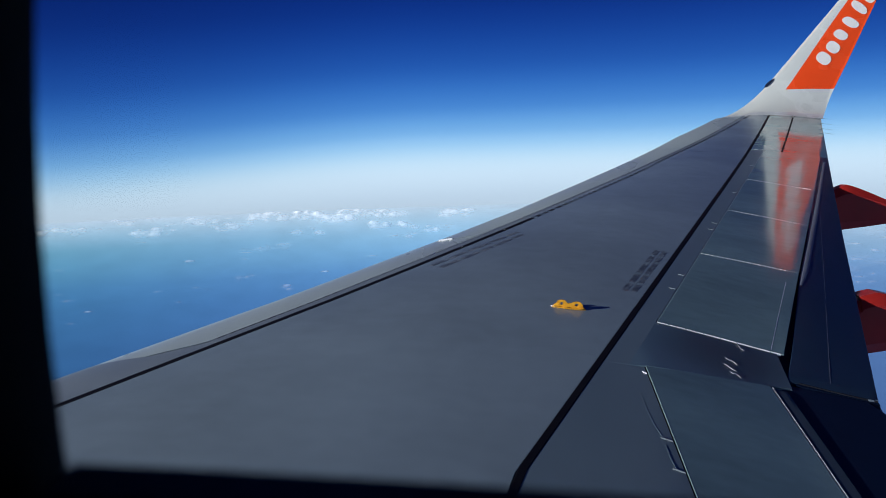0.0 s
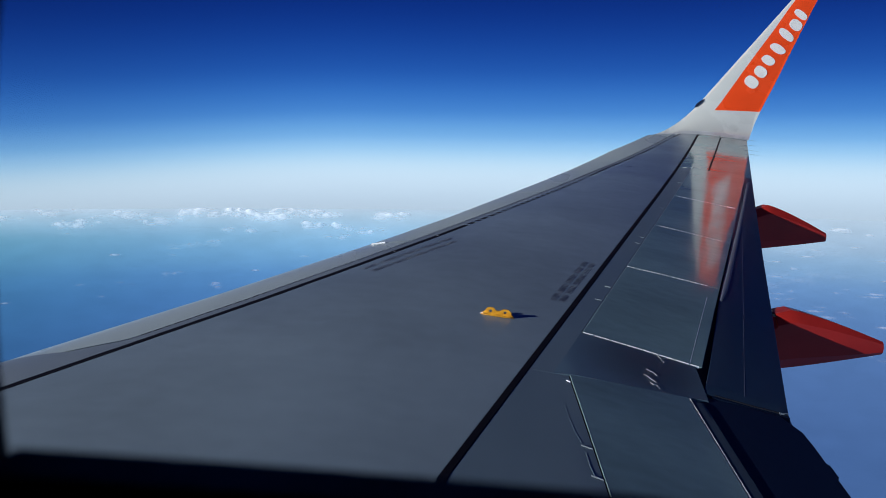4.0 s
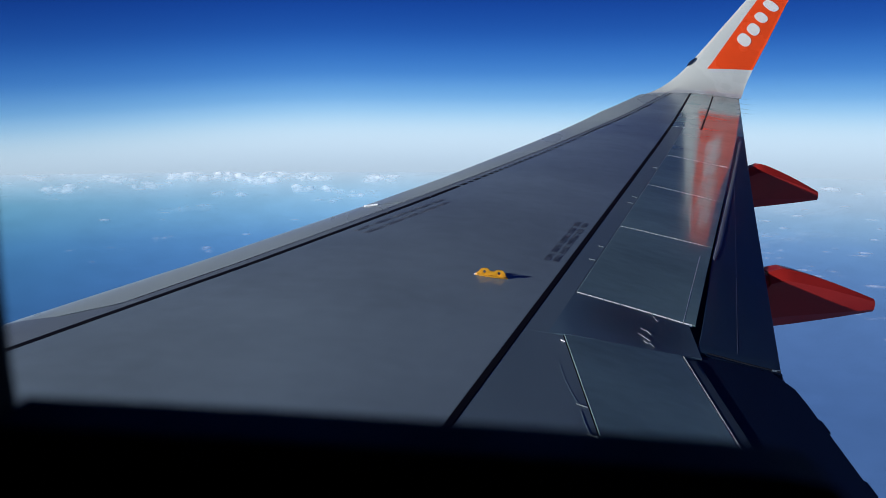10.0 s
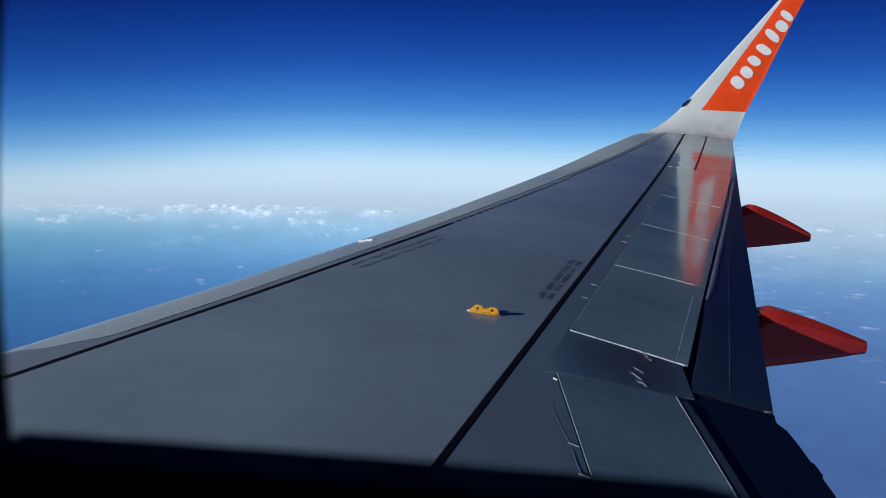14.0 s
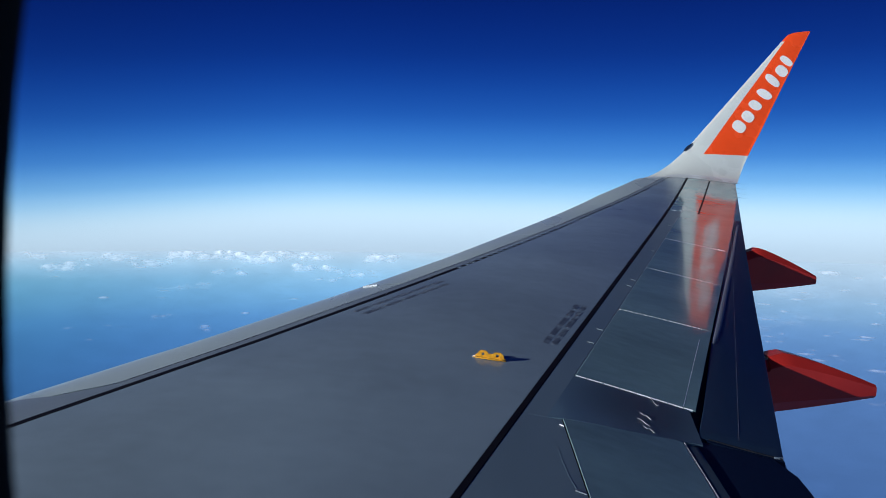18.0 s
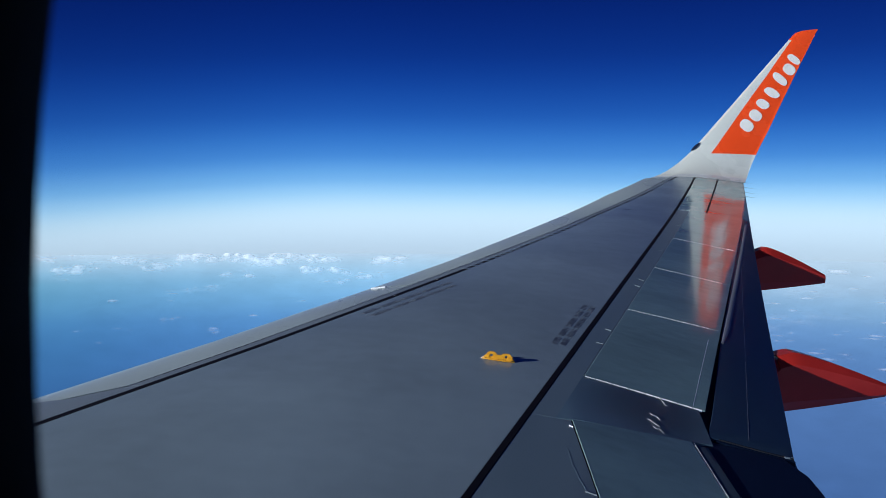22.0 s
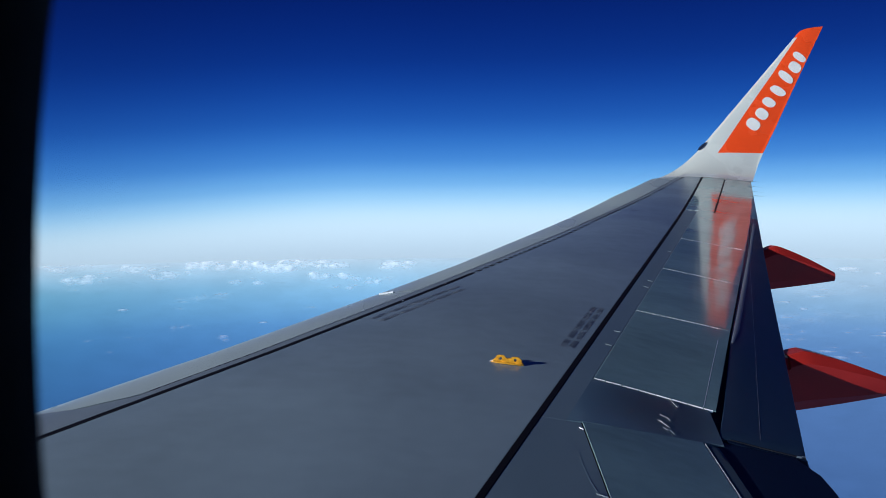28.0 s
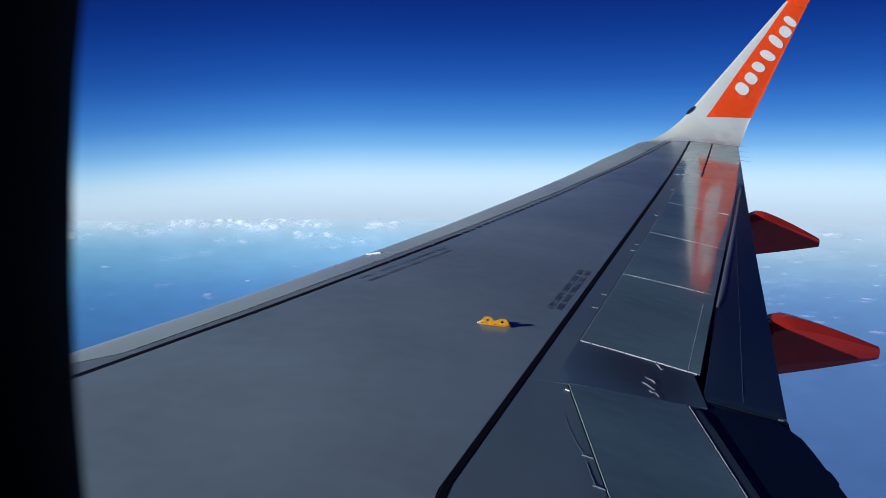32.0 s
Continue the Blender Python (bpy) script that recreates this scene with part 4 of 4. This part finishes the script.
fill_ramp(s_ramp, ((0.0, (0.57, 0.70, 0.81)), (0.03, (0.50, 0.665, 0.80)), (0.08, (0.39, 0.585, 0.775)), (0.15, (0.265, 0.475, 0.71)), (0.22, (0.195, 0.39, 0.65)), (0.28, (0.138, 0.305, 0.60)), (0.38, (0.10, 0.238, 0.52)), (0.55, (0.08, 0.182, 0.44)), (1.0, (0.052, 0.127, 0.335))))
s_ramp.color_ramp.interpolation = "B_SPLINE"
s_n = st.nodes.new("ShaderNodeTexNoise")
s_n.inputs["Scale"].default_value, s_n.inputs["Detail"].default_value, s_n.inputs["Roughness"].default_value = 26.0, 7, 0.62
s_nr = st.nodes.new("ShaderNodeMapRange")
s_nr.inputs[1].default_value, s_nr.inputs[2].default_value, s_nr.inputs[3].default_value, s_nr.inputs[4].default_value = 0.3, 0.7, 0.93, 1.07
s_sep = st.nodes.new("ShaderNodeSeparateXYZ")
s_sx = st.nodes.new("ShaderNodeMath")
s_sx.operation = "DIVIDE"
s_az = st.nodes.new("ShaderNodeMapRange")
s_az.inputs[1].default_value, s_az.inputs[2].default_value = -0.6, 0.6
s_azr = st.nodes.new("ShaderNodeValToRGB")          # painted haze, more of it over the sea towards the tail
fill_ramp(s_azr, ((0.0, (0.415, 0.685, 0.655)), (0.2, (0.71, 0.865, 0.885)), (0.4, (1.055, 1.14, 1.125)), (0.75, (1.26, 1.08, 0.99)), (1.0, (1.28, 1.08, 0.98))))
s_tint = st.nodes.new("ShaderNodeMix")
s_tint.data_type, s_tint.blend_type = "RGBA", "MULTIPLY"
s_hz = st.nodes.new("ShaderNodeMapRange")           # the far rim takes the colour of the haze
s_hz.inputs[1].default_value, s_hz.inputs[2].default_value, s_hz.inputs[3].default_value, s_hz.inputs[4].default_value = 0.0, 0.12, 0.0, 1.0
s_view = st.nodes.new("ShaderNodeCombineXYZ")            # painted murk of the air, lying in low patches
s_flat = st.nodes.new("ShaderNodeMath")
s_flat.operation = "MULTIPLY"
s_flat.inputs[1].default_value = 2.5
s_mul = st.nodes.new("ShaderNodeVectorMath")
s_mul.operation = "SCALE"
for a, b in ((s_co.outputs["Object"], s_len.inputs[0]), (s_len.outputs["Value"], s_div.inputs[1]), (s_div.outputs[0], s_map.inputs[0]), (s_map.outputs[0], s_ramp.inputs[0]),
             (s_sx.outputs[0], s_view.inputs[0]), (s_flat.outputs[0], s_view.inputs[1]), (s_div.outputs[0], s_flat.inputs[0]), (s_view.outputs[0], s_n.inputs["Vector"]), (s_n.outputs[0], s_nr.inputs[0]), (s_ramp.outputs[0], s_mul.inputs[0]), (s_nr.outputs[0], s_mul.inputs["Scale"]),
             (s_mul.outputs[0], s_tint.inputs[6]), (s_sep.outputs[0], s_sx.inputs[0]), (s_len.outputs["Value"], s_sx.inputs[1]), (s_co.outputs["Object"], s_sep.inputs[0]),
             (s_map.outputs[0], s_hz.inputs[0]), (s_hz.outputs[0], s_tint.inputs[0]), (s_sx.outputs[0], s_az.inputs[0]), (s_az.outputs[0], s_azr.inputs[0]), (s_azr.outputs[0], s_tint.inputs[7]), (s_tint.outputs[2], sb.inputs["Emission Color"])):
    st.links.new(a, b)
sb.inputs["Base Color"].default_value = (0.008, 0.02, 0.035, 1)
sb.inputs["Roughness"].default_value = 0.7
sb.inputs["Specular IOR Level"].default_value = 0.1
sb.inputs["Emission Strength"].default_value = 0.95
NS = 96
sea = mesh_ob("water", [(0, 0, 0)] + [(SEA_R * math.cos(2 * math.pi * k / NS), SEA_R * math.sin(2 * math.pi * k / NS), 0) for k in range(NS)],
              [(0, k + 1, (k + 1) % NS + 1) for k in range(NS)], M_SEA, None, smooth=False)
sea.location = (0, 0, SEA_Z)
tagged(sea, "blue sea far below the wing, glowing with painted haze", "sea", kind="structure")

M_CLOUD = bpy.data.materials.new("soft white cloud")
M_CLOUD.use_nodes = True
ct = M_CLOUD.node_tree
ct.nodes.clear()
c_out, c_mix, c_tr, c_add, c_df, c_tl, c_den = (ct.nodes.new(k) for k in ("ShaderNodeOutputMaterial", "ShaderNodeMixShader", "ShaderNodeBsdfTransparent", "ShaderNodeAddShader",
                                                "ShaderNodeBsdfDiffuse", "ShaderNodeBsdfTranslucent", "ShaderNodeAttribute"))
c_df.inputs[0].default_value = (0.98, 0.94, 0.90, 1)
c_tl.inputs[0].default_value = (0.93, 0.88, 0.83, 1)
c_den.attribute_name = "cover"
for p, q in ((c_den.outputs["Fac"], c_mix.inputs[0]), (c_tr.outputs[0], c_mix.inputs[1]), (c_df.outputs[0], c_add.inputs[0]), (c_tl.outputs[0], c_add.inputs[1]),
             (c_add.outputs[0], c_mix.inputs[2]), (c_mix.outputs[0], c_out.inputs[0])):
    ct.links.new(p, q)
CLOUD_BASE = 230.0                      # metres below the eye


def cloud_sheet(name, spots, az0, az1, dep0, dep1, daz, ddep, top, strength, label):
    """A broken layer of cloud: its density is a sum of patches torn by noise; it swells upward where dense and thins out to nothing.
    spots are (azimuth, depression, half width, half depth, weight) in degrees seen from above its middle."""
    na, nd = int((az1 - az0) / daz) + 1, int((dep1 - dep0) / ddep) + 1
    az = np.linspace(az0, az1, na)[None, :]
    dep = np.linspace(dep0, dep1, nd)[:, None]
    field = np.zeros((nd, na))
    for a, d, wa, wd, k in spots:
        field = np.maximum(field, k * np.exp(-((az - a) / wa) ** 2 - ((dep - d) / wd) ** 2))
    V, F, D = [], [], []
    idx = -np.ones((nd, na), dtype=int)
    for j in range(nd):
        for i in range(na):
            f = field[j, i]
            if f < 0.02:
                continue
            a, d = az[0, i], dep[j, 0]
            n = noise.fractal(Vector((a * 1.25, d * 3.4, 2.7)), 1.0, 2.1, 4)
            n2 = noise.noise(Vector((a * 6.0, d * 17.0, 9.1)))
            g = min(max(f * (0.60 + 0.85 * n + 0.06 * n2) - 0.09, 0.0), 1.0)
            g = min(max((g - 0.02) / 0.75, 0.0), 1.0)
            r = CLOUD_BASE / math.tan(radians(d))
            idx[j, i] = len(V)
            V.append((r * math.sin(radians(a)), r * math.cos(radians(a)), -CLOUD_BASE + top * min(f, 1.2) * r / 3500.0))
            D.append(min(strength * g, 0.92))
    for j in range(nd - 1):
        for i in range(na - 1):
            q = (idx[j, i], idx[j, i + 1], idx[j + 1, i + 1], idx[j + 1, i])
            if min(q) >= 0 and max(D[k] for k in q) > 0.004:
                F.append(tuple(int(k) for k in q))
    ob = mesh_ob(name, V, F, M_CLOUD)
    at = ob.data.attributes.new("cover", "FLOAT", "POINT")
    at.data.foreach_set("value", D)
    return tagged(ob, label, "clouds", kind="stuff")


rng = random.Random(7)
# azimuth, depression, half width, weight of each bank
BANKS = []
for a, d, wa, k in ((-26.5, 3.12, 1.1, 0.7), (-25.1, 3.86, 1.5, 0.8), (-22.4, 3.30, 1.1, 0.6), (-20.3, 3.78, 1.5, 0.55), (-18.0, 3.16, 1.2, 0.9), (-15.6, 3.22, 0.8, 1.1),
                    (-13.5, 3.50, 1.4, 1.2), (-12.0, 3.24, 1.7, 1.0), (-9.3, 3.33, 0.6, 0.9), (-10.8, 4.05, 0.6, 1.1), (-8.7, 4.08, 0.6, 0.9), (-15.7, 4.22, 0.9, 0.6),
                    (-9.2, 4.75, 0.9, 0.5), (-6.3, 4.40, 1.2, 0.5), (-5.7, 3.36, 1.0, 1.0), (-18.3, 5.25, 1.5, 0.4), (-19.6, 7.2, 0.9, 0.25), (-16.85, 7.95, 0.35, 0.6), (-31.0, 3.5, 2.0, 0.7)):
    BANKS.append((a, d + 0.10, wa, 0.26, 0.85 * k))
    for _ in range(int(wa * 7)):
        BANKS.append((a + rng.uniform(-1, 1) * wa, d + rng.uniform(-0.10, 0.26), rng.uniform(0.25, 0.65), rng.uniform(0.10, 0.20), k * rng.uniform(0.7, 1.3)))
for _ in range(40):
    BANKS.append((rng.uniform(-36, 0), 3.2 + rng.random() * 1.4, rng.uniform(0.3, 0.9), rng.uniform(0.05, 0.10), rng.uniform(0.25, 0.5)))
cloud_sheet("cloud_banks", BANKS, -38, 2, 3.02, 8.4, 0.06, 0.02, 6.0, 0.72, "soft white cumulus banks low over the hazy sea")
SMALL = []
for _ in range(26):
    SMALL.append((rng.uniform(-34, -6), rng.uniform(5.4, 9.5), rng.uniform(0.25, 0.6), rng.uniform(0.04, 0.09), rng.uniform(0.3, 0.7)))
for _ in range(150):
    d = 3.6 + rng.random() ** 1.2 * 9.0
    SMALL.append((rng.uniform(15, 36), d, rng.uniform(0.2, 0.75), rng.uniform(0.05, 0.11), rng.uniform(0.4, 1.2)))
for _ in range(14):
    SMALL.append((rng.uniform(16, 36), rng.uniform(4.2, 11), rng.uniform(2.0, 4.5), rng.uniform(0.2, 0.6), 0.32))
cloud_sheet("small_clouds", SMALL, -36, 38, 3.4, 13.0, 0.07, 0.025, 3.0, 0.55, "faint scattered small clouds over the sea")
